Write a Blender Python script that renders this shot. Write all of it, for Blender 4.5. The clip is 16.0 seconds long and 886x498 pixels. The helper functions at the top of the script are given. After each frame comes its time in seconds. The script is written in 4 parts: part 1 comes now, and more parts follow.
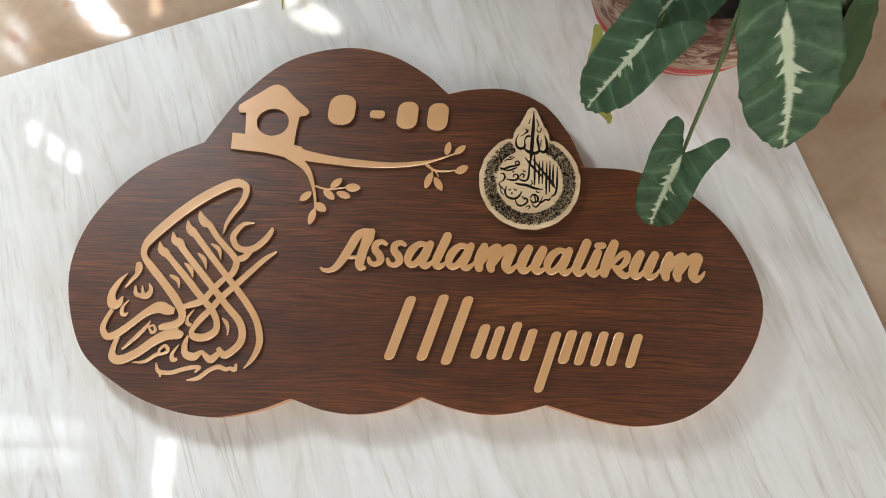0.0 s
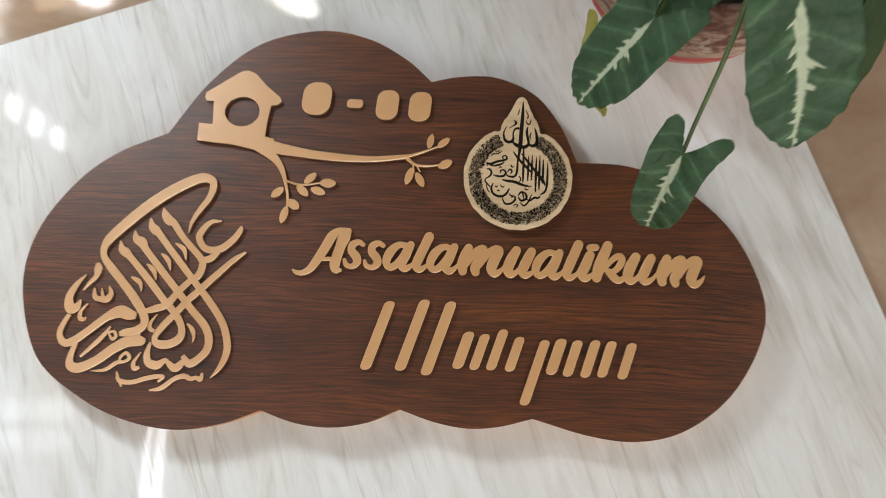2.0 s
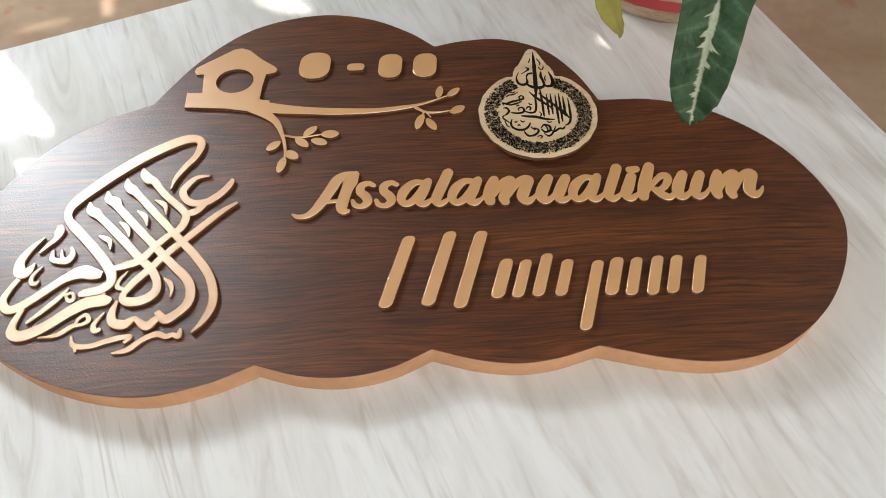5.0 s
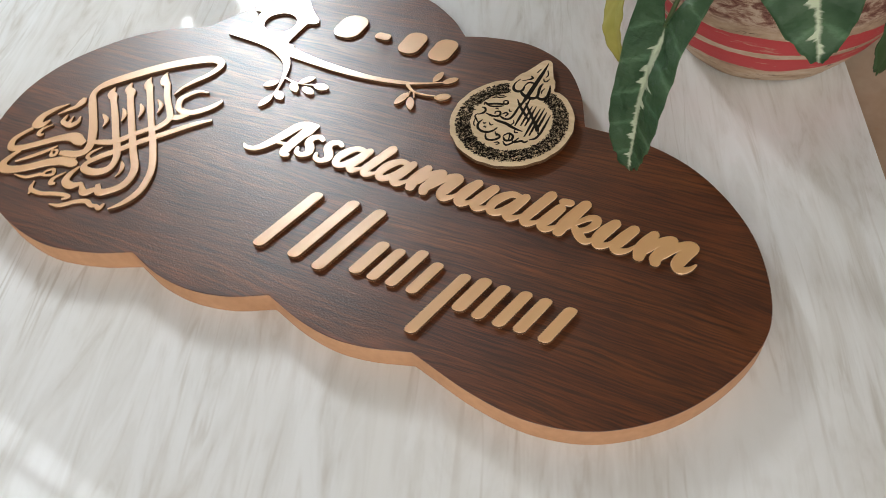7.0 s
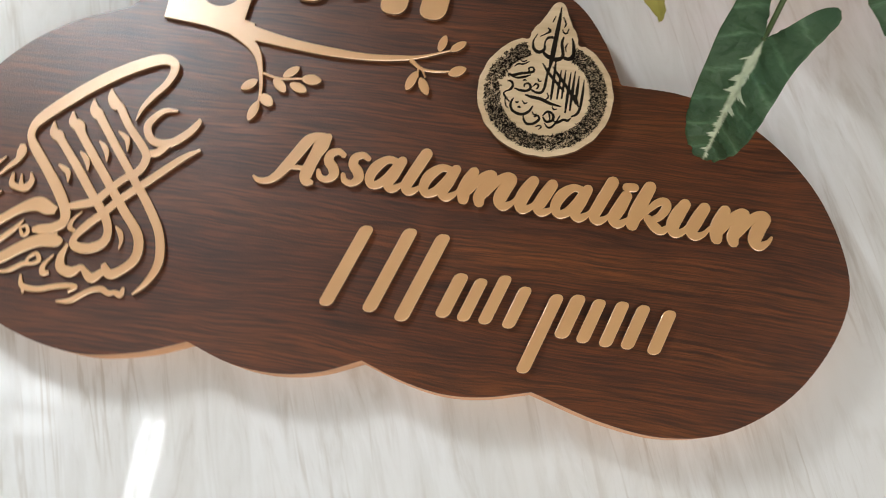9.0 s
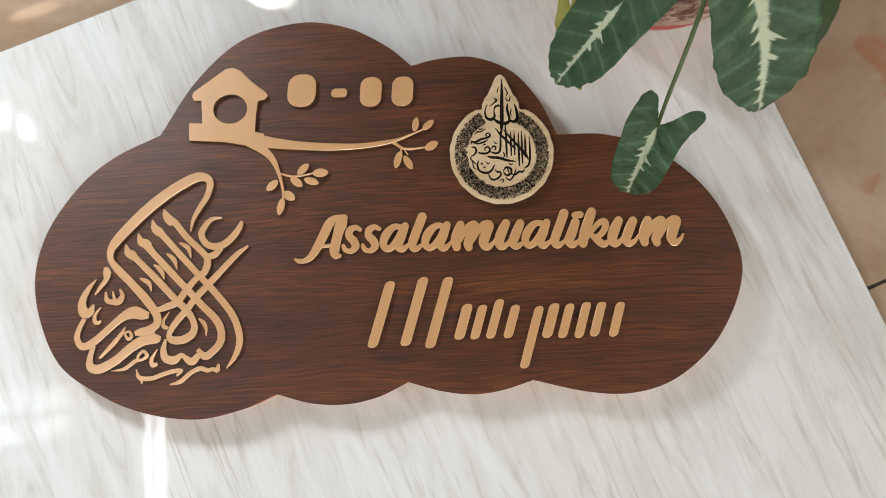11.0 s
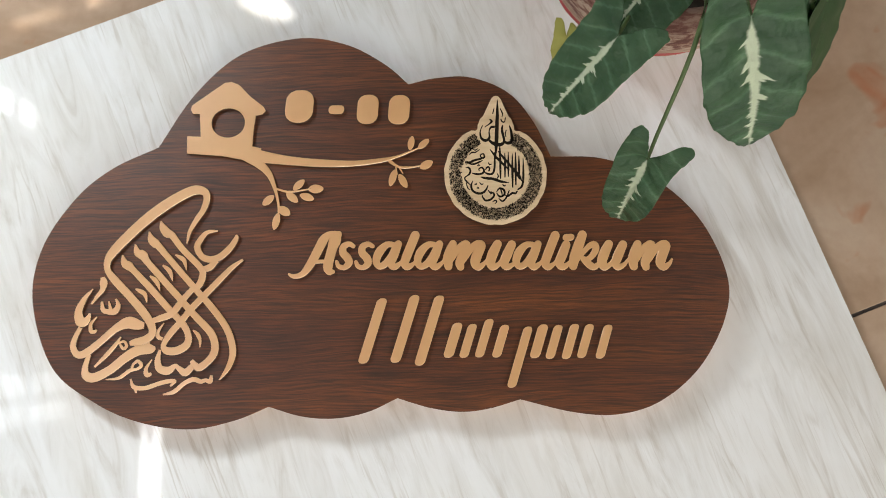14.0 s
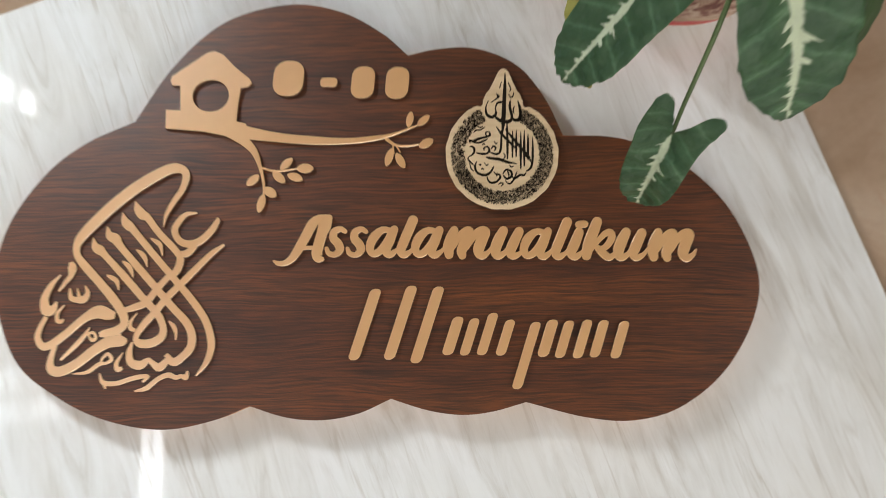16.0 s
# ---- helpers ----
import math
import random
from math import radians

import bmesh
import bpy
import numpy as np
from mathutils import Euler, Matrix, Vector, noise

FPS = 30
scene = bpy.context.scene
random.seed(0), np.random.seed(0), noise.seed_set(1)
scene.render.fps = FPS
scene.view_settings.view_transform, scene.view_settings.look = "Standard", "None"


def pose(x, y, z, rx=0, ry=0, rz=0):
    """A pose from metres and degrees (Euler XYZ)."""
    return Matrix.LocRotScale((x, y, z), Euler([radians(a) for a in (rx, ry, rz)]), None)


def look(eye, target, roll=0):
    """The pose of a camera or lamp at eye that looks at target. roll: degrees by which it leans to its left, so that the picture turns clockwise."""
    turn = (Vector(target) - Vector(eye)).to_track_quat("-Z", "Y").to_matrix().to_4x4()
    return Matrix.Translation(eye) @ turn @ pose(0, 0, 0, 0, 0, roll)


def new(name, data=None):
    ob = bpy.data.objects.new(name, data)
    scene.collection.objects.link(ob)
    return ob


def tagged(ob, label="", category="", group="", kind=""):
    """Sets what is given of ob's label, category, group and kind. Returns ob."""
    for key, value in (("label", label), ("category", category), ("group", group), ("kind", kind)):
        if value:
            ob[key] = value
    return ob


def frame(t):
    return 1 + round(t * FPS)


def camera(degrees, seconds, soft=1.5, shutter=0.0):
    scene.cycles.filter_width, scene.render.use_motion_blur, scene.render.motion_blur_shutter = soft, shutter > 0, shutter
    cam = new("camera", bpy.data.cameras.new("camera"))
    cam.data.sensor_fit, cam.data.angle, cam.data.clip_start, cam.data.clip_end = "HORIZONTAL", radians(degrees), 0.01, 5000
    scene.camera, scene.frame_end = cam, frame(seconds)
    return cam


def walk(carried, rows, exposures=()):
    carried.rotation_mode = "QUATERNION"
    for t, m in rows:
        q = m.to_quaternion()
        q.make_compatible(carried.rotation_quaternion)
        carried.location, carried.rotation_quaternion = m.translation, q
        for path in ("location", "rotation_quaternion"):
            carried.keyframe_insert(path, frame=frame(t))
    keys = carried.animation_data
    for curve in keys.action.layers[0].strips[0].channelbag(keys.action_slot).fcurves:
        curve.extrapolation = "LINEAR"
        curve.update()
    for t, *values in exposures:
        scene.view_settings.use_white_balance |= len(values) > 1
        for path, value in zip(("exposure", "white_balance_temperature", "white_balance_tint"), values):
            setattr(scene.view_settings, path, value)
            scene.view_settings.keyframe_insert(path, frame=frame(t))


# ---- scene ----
cam = camera(60.5, 16.0, soft=0.8, shutter=0.5)
PATH = [
    (0, (0.013, -0.143, 0.668), (-0.041, 0.349, -1.27), -4.9),
    (0.5, (0.019, -0.118, 0.687), (-0.028, 0.329, -1.262), -4.9),
    (1, (0.014, -0.102, 0.704), (-0.031, 0.312, -1.253), -5.1),
    (1.5, (0.015, -0.105, 0.691), (-0.022, 0.299, -1.267), -4.1),
    (2, (0.025, -0.107, 0.63), (-0.022, 0.31, -1.326), -4.8),
    (2.5, (0.014, -0.183, 0.528), (-0.036, 0.539, -1.336), -6.6),
    (3, (-0.057, -0.29, 0.462), (0.105, 0.749, -1.24), -1.1),
    (3.2, (-0.091, -0.317, 0.442), (0.122, 0.789, -1.21), -1.1),
    (5.3, (0.014, -0.321, 0.45), (-0.024, 0.794, -1.21), -1.6),
    (5.5, (0.042, -0.315, 0.452), (-0.094, 0.786, -1.212), -3.7),
    (6, (0.114, -0.31, 0.435), (-0.228, 0.762, -1.218), -7.2),
    (6.5, (0.185, -0.296, 0.419), (-0.341, 0.753, -1.201), -9.7),
    (7, (0.234, -0.289, 0.408), (-0.429, 0.741, -1.173), -10.1),
    (7.5, (0.271, -0.272, 0.39), (-0.495, 0.736, -1.158), -10.4),
    (8, (0.247, -0.265, 0.393), (-0.453, 0.7, -1.213), -10.4),
    (8.5, (0.126, -0.204, 0.444), (-0.259, 0.548, -1.368), -10.4),
    (9, (0.056, -0.161, 0.483), (-0.097, 0.382, -1.436), -7.5),
    (9.5, (0.022, -0.109, 0.531), (-0.017, 0.304, -1.426), -4.5),
    (9.7, (0.008, -0.101, 0.543), (0.016, 0.269, -1.423), 1.0),
    (11.8, (0.012, -0.074, 0.708), (0.025, 0.193, -1.274), -0.6),
    (12, (0.008, -0.06, 0.686), (0.022, 0.197, -1.298), 0.0),
    (12.5, (0.012, -0.071, 0.638), (0.034, 0.176, -1.346), 2.0),
    (13, (0.016, -0.066, 0.692), (0.029, 0.177, -1.293), 0.4),
    (13.5, (0.016, -0.063, 0.707), (0.029, 0.186, -1.278), 0.7),
    (14, (0.019, -0.062, 0.679), (0.03, 0.186, -1.306), 0.9),
    (14.5, (0.022, -0.066, 0.658), (0.034, 0.178, -1.327), 1.2),
    (15, (0.025, -0.055, 0.66), (0.03, 0.184, -1.326), -0.5),
    (15.5, (0.027, -0.061, 0.702), (0.013, 0.184, -1.283), -4.7),
    (16, (0.028, -0.067, 0.618), (0.009, 0.187, -1.366), -5.2),
]
walk(cam, [(t, look(eye, target, roll)) for t, eye, target, roll in PATH], exposures=[(0.0, -0.13), (1.0, -0.07), (2.0, -0.17), (2.5, -0.07), (3.2, -0.11), (5.5, -0.08), (6.5, -0.19), (7.5, -0.34), (8.5, -0.25), (9.5, -0.02), (12.0, -0.07), (14.0, -0.03), (16.0, -0.09)])

# world and light ------------------------------------------------------------
world = bpy.data.worlds.new("sky")
scene.world = world
world.use_nodes = True
wt = world.node_tree
sky = wt.nodes.new("ShaderNodeTexSky")
sky.sky_type, sky.sun_disc = "NISHITA", False
sky.sun_elevation, sky.sun_rotation = radians(60), radians(-24)
wt.links.new(sky.outputs[0], wt.nodes["Background"].inputs[0])
wt.nodes["Background"].inputs[1].default_value = 0.1

SUN_WAY = Vector((-0.20, 0.45, 0.87)).normalized()     # towards the sun
sun = new("sun", bpy.data.lights.new("sun", "SUN"))
sun.data.energy, sun.data.angle, sun.data.color = 5.0, radians(0.5), (1.0, 0.95, 0.86)
sun.matrix_world = look(SUN_WAY * 3, (0, 0, 0))

# the room: x and y range, and the openings in its walls (along the wall, then height)
ROOM = (-1.06, 1.7, -1.7, 0.86)
WALL_TOP = 2.8
NORTH_WINDOW = (-0.97, -0.80, 0.56, 0.80)
UPPER_WINDOW = (-0.96, -0.86, 0.86, 1.10)
SIDE_WINDOW = (0.54, 0.625, 1.04, 1.36)
CORNER_WINDOW = (0.69, 0.84, 0.60, 1.02)
TALL_WINDOW = (-0.26, -0.09, 0.90, 1.60)
HIGH_WINDOW = (-0.85, -0.14, 2.08, 2.36)
# unseen south and east openings, added to let in warm fill light
SOUTH_FILL = (-0.5, 1.4, 0.0, 2.1)
EAST_FILL = (-0.9, 0.6, 0.5, 2.0)
DAY, WARM_FILL = (0.90, 0.96, 1.0), (1.0, 0.92, 0.80)


def area_lamp(eye, way, width, height, radiance, color=(0.93, 0.97, 1.0)):
    """Daylight through a window, and added fill light through the south and east openings."""
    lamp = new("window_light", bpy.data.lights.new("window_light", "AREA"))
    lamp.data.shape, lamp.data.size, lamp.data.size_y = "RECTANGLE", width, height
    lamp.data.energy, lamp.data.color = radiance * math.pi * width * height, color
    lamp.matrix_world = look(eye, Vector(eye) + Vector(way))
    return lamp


def middle(o):
    return (o[0] + o[1]) / 2, (o[2] + o[3]) / 2, o[1] - o[0], o[3] - o[2]


for hole, along, radiance, colour in ((NORTH_WINDOW, "north", 455.0, DAY), (UPPER_WINDOW, "north", 150.0, DAY), (SIDE_WINDOW, "west", 16.0, DAY), (TALL_WINDOW, "west", 4.5, DAY), (HIGH_WINDOW, "west", 18.0, DAY), (CORNER_WINDOW, "west", 14.0, DAY), (SOUTH_FILL, "south", 3.6, WARM_FILL), (EAST_FILL, "east", 1.6, WARM_FILL)):
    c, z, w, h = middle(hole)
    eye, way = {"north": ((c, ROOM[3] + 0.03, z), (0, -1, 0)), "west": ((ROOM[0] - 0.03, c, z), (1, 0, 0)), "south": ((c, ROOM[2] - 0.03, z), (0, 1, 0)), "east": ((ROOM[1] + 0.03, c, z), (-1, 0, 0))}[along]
    area_lamp(eye, way, w, h, radiance, colour)


# materials ------------------------------------------------------------------
def shader(name, rough=0.5, metal=0.0, spec=0.5):
    m = bpy.data.materials.new(name)
    m.use_nodes = True
    nt = m.node_tree
    b = nt.nodes["Principled BSDF"]
    b.inputs["Roughness"].default_value = rough
    b.inputs["Metallic"].default_value = metal
    b.inputs["Specular IOR Level"].default_value = spec
    return m, nt, b


def coords(nt, scale=(1, 1, 1), turn=0.0, kind="Object"):
    tc = nt.nodes.new("ShaderNodeTexCoord")
    mp = nt.nodes.new("ShaderNodeMapping")
    mp.inputs["Scale"].default_value = scale
    mp.inputs["Rotation"].default_value = (0, 0, radians(turn))
    nt.links.new(tc.outputs[kind], mp.inputs[0])
    return mp.outputs[0]


def noise_tex(nt, vec, scale, detail=4.0, rough=0.55, distort=0.0):
    n = nt.nodes.new("ShaderNodeTexNoise")
    n.inputs["Scale"].default_value, n.inputs["Detail"].default_value = scale, detail
    n.inputs["Roughness"].default_value, n.inputs["Distortion"].default_value = rough, distort
    nt.links.new(vec, n.inputs["Vector"])
    return n.outputs["Fac"]


def ramp(nt, fac, stops):
    r = nt.nodes.new("ShaderNodeValToRGB")
    e = r.color_ramp.elements
    while len(e) < len(stops):
        e.new(0.5)
    for el, (p, c) in zip(e, stops):
        el.position, el.color = p, (*c, 1) if len(c) == 3 else c
    nt.links.new(fac, r.inputs[0])
    return r.outputs[0]


def mixed(nt, fac, a, b, mode="MIX"):
    n = nt.nodes.new("ShaderNodeMix")
    n.data_type, n.blend_type = "RGBA", mode
    for sock, val in ((n.inputs[0], fac), (n.inputs[6], a), (n.inputs[7], b)):
        if isinstance(val, (int, float)):
            sock.default_value = val
        elif isinstance(val, tuple):
            sock.default_value = (*val, 1)
        else:
            nt.links.new(val, sock)
    return n.outputs[2]


def mathed(nt, op, a, b=0.0, c=None):
    n = nt.nodes.new("ShaderNodeMath")
    n.operation = op
    for i, v in enumerate((a, b) if c is None else (a, b, c)):
        if isinstance(v, (int, float)):
            n.inputs[i].default_value = v
        else:
            nt.links.new(v, n.inputs[i])
    return n.outputs[0]


def bumped(nt, b, height, strength=0.2, dist=0.001):
    n = nt.nodes.new("ShaderNodeBump")
    n.inputs["Strength"].default_value, n.inputs["Distance"].default_value = strength, dist
    nt.links.new(height, n.inputs["Height"])
    nt.links.new(n.outputs[0], b.inputs["Normal"])


def walnut_material():
    """Dark laminate: drawn-out grain lines, long colour bands and a fine pressed texture that scatters the gloss."""
    m, nt, b = shader("walnut_laminate", 0.55, 0.0, 0.08)
    b.inputs["Coat Weight"].default_value, b.inputs["Coat Roughness"].default_value, b.inputs["Coat IOR"].default_value = 1.0, 0.39, 1.74
    sway = noise_tex(nt, coords(nt, (5.0, 16.0, 1.0)), 1.0, 2.0)
    tc = nt.nodes.new("ShaderNodeTexCoord")
    sep = nt.nodes.new("ShaderNodeSeparateXYZ")
    nt.links.new(tc.outputs["Object"], sep.inputs[0])
    # the grain follows a slow sway across the board
    ripple = noise_tex(nt, coords(nt, (75.0, 60.0, 1.0)), 1.0, 2.0)
    y = mathed(nt, "MULTIPLY_ADD", ripple, 0.0014, mathed(nt, "MULTIPLY_ADD", sway, 0.022, sep.outputs[1]))

    def along(sx, sy):
        comb = nt.nodes.new("ShaderNodeCombineXYZ")
        nt.links.new(mathed(nt, "MULTIPLY", sep.outputs[0], sx), comb.inputs[0])
        nt.links.new(mathed(nt, "MULTIPLY", y, sy), comb.inputs[1])
        return comb.outputs[0]

    bands = noise_tex(nt, along(2.0, 34.0), 1.0, 2.0, 0.5, 0.2)
    lines = noise_tex(nt, along(20.0, 620.0), 1.0, 3.0, 0.6, 0.05)
    threads = noise_tex(nt, along(16.0, 300.0), 1.0, 3.0, 0.65, 0.3)
    pores = noise_tex(nt, along(30.0, 900.0), 1.0, 3.0, 0.6)
    flame = noise_tex(nt, along(6.0, 60.0), 1.0, 2.0, 0.4, 1.2)
    col = ramp(nt, bands, [(0.28, (0.074, 0.0190, 0.0042)), (0.46, (0.098, 0.0260, 0.0054)), (0.62, (0.124, 0.035, 0.0070)), (0.8, (0.182, 0.056, 0.011))])
    col = mixed(nt, 0.9, col, ramp(nt, lines, [(0.36, (0.34, 0.31, 0.30)), (0.48, (0.90, 0.90, 0.90)), (0.64, (1.60, 1.56, 1.52))]), "MULTIPLY")
    col = mixed(nt, 0.35, col, ramp(nt, flame, [(0.35, (0.72, 0.68, 0.66)), (0.5, (1, 1, 1)), (0.72, (1.4, 1.35, 1.3))]), "MULTIPLY")
    col = mixed(nt, 0.45, col, ramp(nt, threads, [(0.36, (0.36, 0.34, 0.32)), (0.47, (1.0, 1.0, 1.0)), (0.64, (1.36, 1.36, 1.34))]), "MULTIPLY")
    col = mixed(nt, 0.6, col, ramp(nt, pores, [(0.36, (0.30, 0.27, 0.25)), (0.5, (1, 1, 1))]), "MULTIPLY")
    nt.links.new(col, b.inputs["Base Color"])
    grit = noise_tex(nt, coords(nt, (560.0, 640.0, 1.0)), 1.3, 2.0)
    bumped(nt, b, mathed(nt, "MULTIPLY_ADD", lines, 0.12, grit), 0.9, 0.00024)
    nt.links.new(b.inputs["Normal"].links[0].from_socket, b.inputs["Coat Normal"])
    return m


def speckled(name, colours, rough=0.5, metal=0.0, scale=60.0, bump=0.1, spec=0.5, stretch=(1, 1, 1)):
    """A surface with two scales of uneven colour."""
    m, nt, b = shader(name, rough, metal, spec)
    v = coords(nt, stretch)
    a = noise_tex(nt, v, scale * 0.12, 3.0)
    c = noise_tex(nt, v, scale, 4.0)
    k = mathed(nt, "MULTIPLY_ADD", a, 0.6, mathed(nt, "MULTIPLY", c, 0.4))
    nt.links.new(ramp(nt, k, [(0.36, colours[0]), (0.64, colours[1])]), b.inputs["Base Color"])
    nt.links.new(mathed(nt, "MULTIPLY_ADD", c, 0.16, rough - 0.08), b.inputs["Roughness"])
    bumped(nt, b, c, bump, 0.0005)
    return m


def marble_material():
    """Pale glazed tile with fine slanting veins: broad clouds, drawn-out streaks and thin dark threads."""
    m, nt, b = shader("veined_tile", 0.045)
    broad = noise_tex(nt, coords(nt, (5.0, 1.6, 1.0)), 1.6, 4.0, 0.55, 0.6)
    streak = noise_tex(nt, coords(nt, (15.0, 2.6, 1.0), -3.0), 2.0, 7.0, 0.62, 2.4)
    fine = noise_tex(nt, coords(nt, (190.0, 9.0, 1.0), 2.0), 2.0, 6.0, 0.75, 0.8)
    bend = noise_tex(nt, coords(nt, (3.0, 3.0, 1.0)), 3.0, 3.0)
    thread = nt.nodes.new("ShaderNodeTexNoise")
    thread.inputs["Scale"].default_value, thread.inputs["Detail"].default_value = 1.0, 4.0
    thread.inputs["Distortion"].default_value = 0.5
    nt.links.new(coords(nt, (42.0, 3.2, 1.0), 1.0), thread.inputs["Vector"])
    line = mathed(nt, "ABSOLUTE", mathed(nt, "SUBTRACT", thread.outputs["Fac"], 0.5))
    col = ramp(nt, streak, [(0.28, (0.66, 0.645, 0.61)), (0.42, (0.79, 0.795, 0.785)), (0.56, (0.85, 0.862, 0.862)), (0.8, (0.87, 0.885, 0.89))])
    col = mixed(nt, 0.7, col, ramp(nt, broad, [(0.30, (0.86, 0.82, 0.76)), (0.55, (1, 1, 1))]), "MULTIPLY")
    col = mixed(nt, ramp(nt, bend, [(0.42, (0.05, 0.05, 0.05)), (0.66, (0.8, 0.8, 0.8))]), col, ramp(nt, fine, [(0.30, (0.76, 0.73, 0.69)), (0.45, (1, 1, 1))]), "MULTIPLY")
    mask = mathed(nt, "MULTIPLY", ramp(nt, line, [(0.0, (1, 1, 1)), (0.026, (0, 0, 0))]), ramp(nt, bend, [(0.44, (0, 0, 0)), (0.60, (0.5, 0.5, 0.5))]))
    col = mixed(nt, mask, col, (0.52, 0.48, 0.42))
    nt.links.new(col, b.inputs["Base Color"])
    return m


def beige_tile_material():
    m, nt, b = shader("beige_tile", 0.07)
    v = coords(nt)
    cloud = noise_tex(nt, v, 7.0, 5.0, 0.6, 0.7)
    rust = noise_tex(nt, v, 17.0, 3.0, 0.5, 0.4)
    fine = noise_tex(nt, v, 90.0, 4.0)
    col = ramp(nt, cloud, [(0.3, (0.42, 0.29, 0.195)), (0.5, (0.52, 0.385, 0.28)), (0.75, (0.56, 0.45, 0.35))])
    col = mixed(nt, ramp(nt, rust, [(0.60, (0, 0, 0)), (0.72, (0.85, 0.85, 0.85))]), col, (0.46, 0.15, 0.06))
    col = mixed(nt, 0.25, col, ramp(nt, fine, [(0.3, (0.75, 0.72, 0.7)), (0.6, (1, 1, 1))]), "MULTIPLY")
    nt.links.new(col, b.inputs["Base Color"])
    return m


def leaf_material():
    """Dark green blade with a pale jagged midrib; u runs along the leaf, v across."""
    m, nt, b = shader("arrowhead_leaf", 0.42, 0.0, 0.35)
    uv = nt.nodes.new("ShaderNodeUVMap")
    sep = nt.nodes.new("ShaderNodeSeparateXYZ")
    nt.links.new(uv.outputs[0], sep.inputs[0])
    u, v = sep.outputs[0], sep.outputs[1]
    av = mathed(nt, "ABSOLUTE", v)
    mp = nt.nodes.new("ShaderNodeMapping")
    mp.inputs["Scale"].default_value = (1.0, 0.35, 1.0)
    nt.links.new(uv.outputs[0], mp.inputs[0])
    jag = noise_tex(nt, mp.outputs[0], 22.0, 5.0, 0.7)
    # side veins leave the midrib at a slant
    phase = mathed(nt, "SUBTRACT", u, mathed(nt, "MULTIPLY", av, 0.55))
    saw = mathed(nt, "PINGPONG", mathed(nt, "MULTIPLY_ADD", jag, 0.10, phase), 0.11)
    vein = mathed(nt, "MULTIPLY", saw, 1.0 / 0.11)
    # half-width of the pale band: widest near the stalk, with uneven spurs that run out along the veins
    taper = mathed(nt, "MULTIPLY_ADD", u, -0.030, 0.042)
    at = nt.nodes.new("ShaderNodeCombineXYZ")
    nt.links.new(mathed(nt, "MULTIPLY_ADD", jag, 0.02, phase), at.inputs[0])
    nt.links.new(mathed(nt, "MULTIPLY", mathed(nt, "SIGN", v), 3.7), at.inputs[1])
    spiky = ramp(nt, noise_tex(nt, at.outputs[0], 10.0, 3.0, 0.6), [(0.52, (0, 0, 0)), (0.84, (1, 1, 1))])
    spur = mathed(nt, "MULTIPLY", spiky, mathed(nt, "MULTIPLY_ADD", u, -0.17, 0.27))
    edge = mathed(nt, "ADD", taper, mathed(nt, "ADD", spur, mathed(nt, "MULTIPLY_ADD", jag, 0.04, -0.022)))
    start = ramp(nt, u, [(0.0, (0.10, 0.10, 0.10)), (0.14, (1, 1, 1))])
    inside = mathed(nt, "MULTIPLY", mathed(nt, "SUBTRACT", mathed(nt, "MULTIPLY", edge, start), av), 70.0)
    band = nt.nodes.new("ShaderNodeClamp")
    nt.links.new(inside, band.inputs[0])
    blotch = noise_tex(nt, coords(nt), 55.0, 4.0)
    green = ramp(nt, blotch, [(0.3, (0.040, 0.092, 0.050)), (0.55, (0.066, 0.134, 0.072)), (0.8, (0.108, 0.185, 0.108))])
    faint = ramp(nt, vein, [(0.0, (2.5, 2.3, 2.4)), (0.20, (1.08, 1.08, 1.08)), (1.0, (0.80, 0.82, 0.80))])
    green = mixed(nt, 0.6, green, faint, "MULTIPLY")
    col = mixed(nt, band.outputs[0], green, (0.66, 0.74, 0.56))
    nt.links.new(col, b.inputs["Base Color"])
    quilt = noise_tex(nt, uv.outputs[0], 11.0, 2.0, 0.5)
    bumped(nt, b, mathed(nt, "MULTIPLY_ADD", vein, 0.7, mathed(nt, "MULTIPLY_ADD", quilt, 1.6, mathed(nt, "MULTIPLY", blotch, 0.4))), 0.9, 0.0026)
    thin = nt.nodes.new("ShaderNodeBsdfTranslucent")
    nt.links.new(mixed(nt, 0.55, col, (0.20, 0.42, 0.05)), thin.inputs["Color"])
    both = nt.nodes.new("ShaderNodeMixShader")
    both.inputs[0].default_value = 0.34
    nt.links.new(b.outputs[0], both.inputs[1])
    nt.links.new(thin.outputs[0], both.inputs[2])
    nt.links.new(both.outputs[0], nt.nodes["Material Output"].inputs["Surface"])
    return m


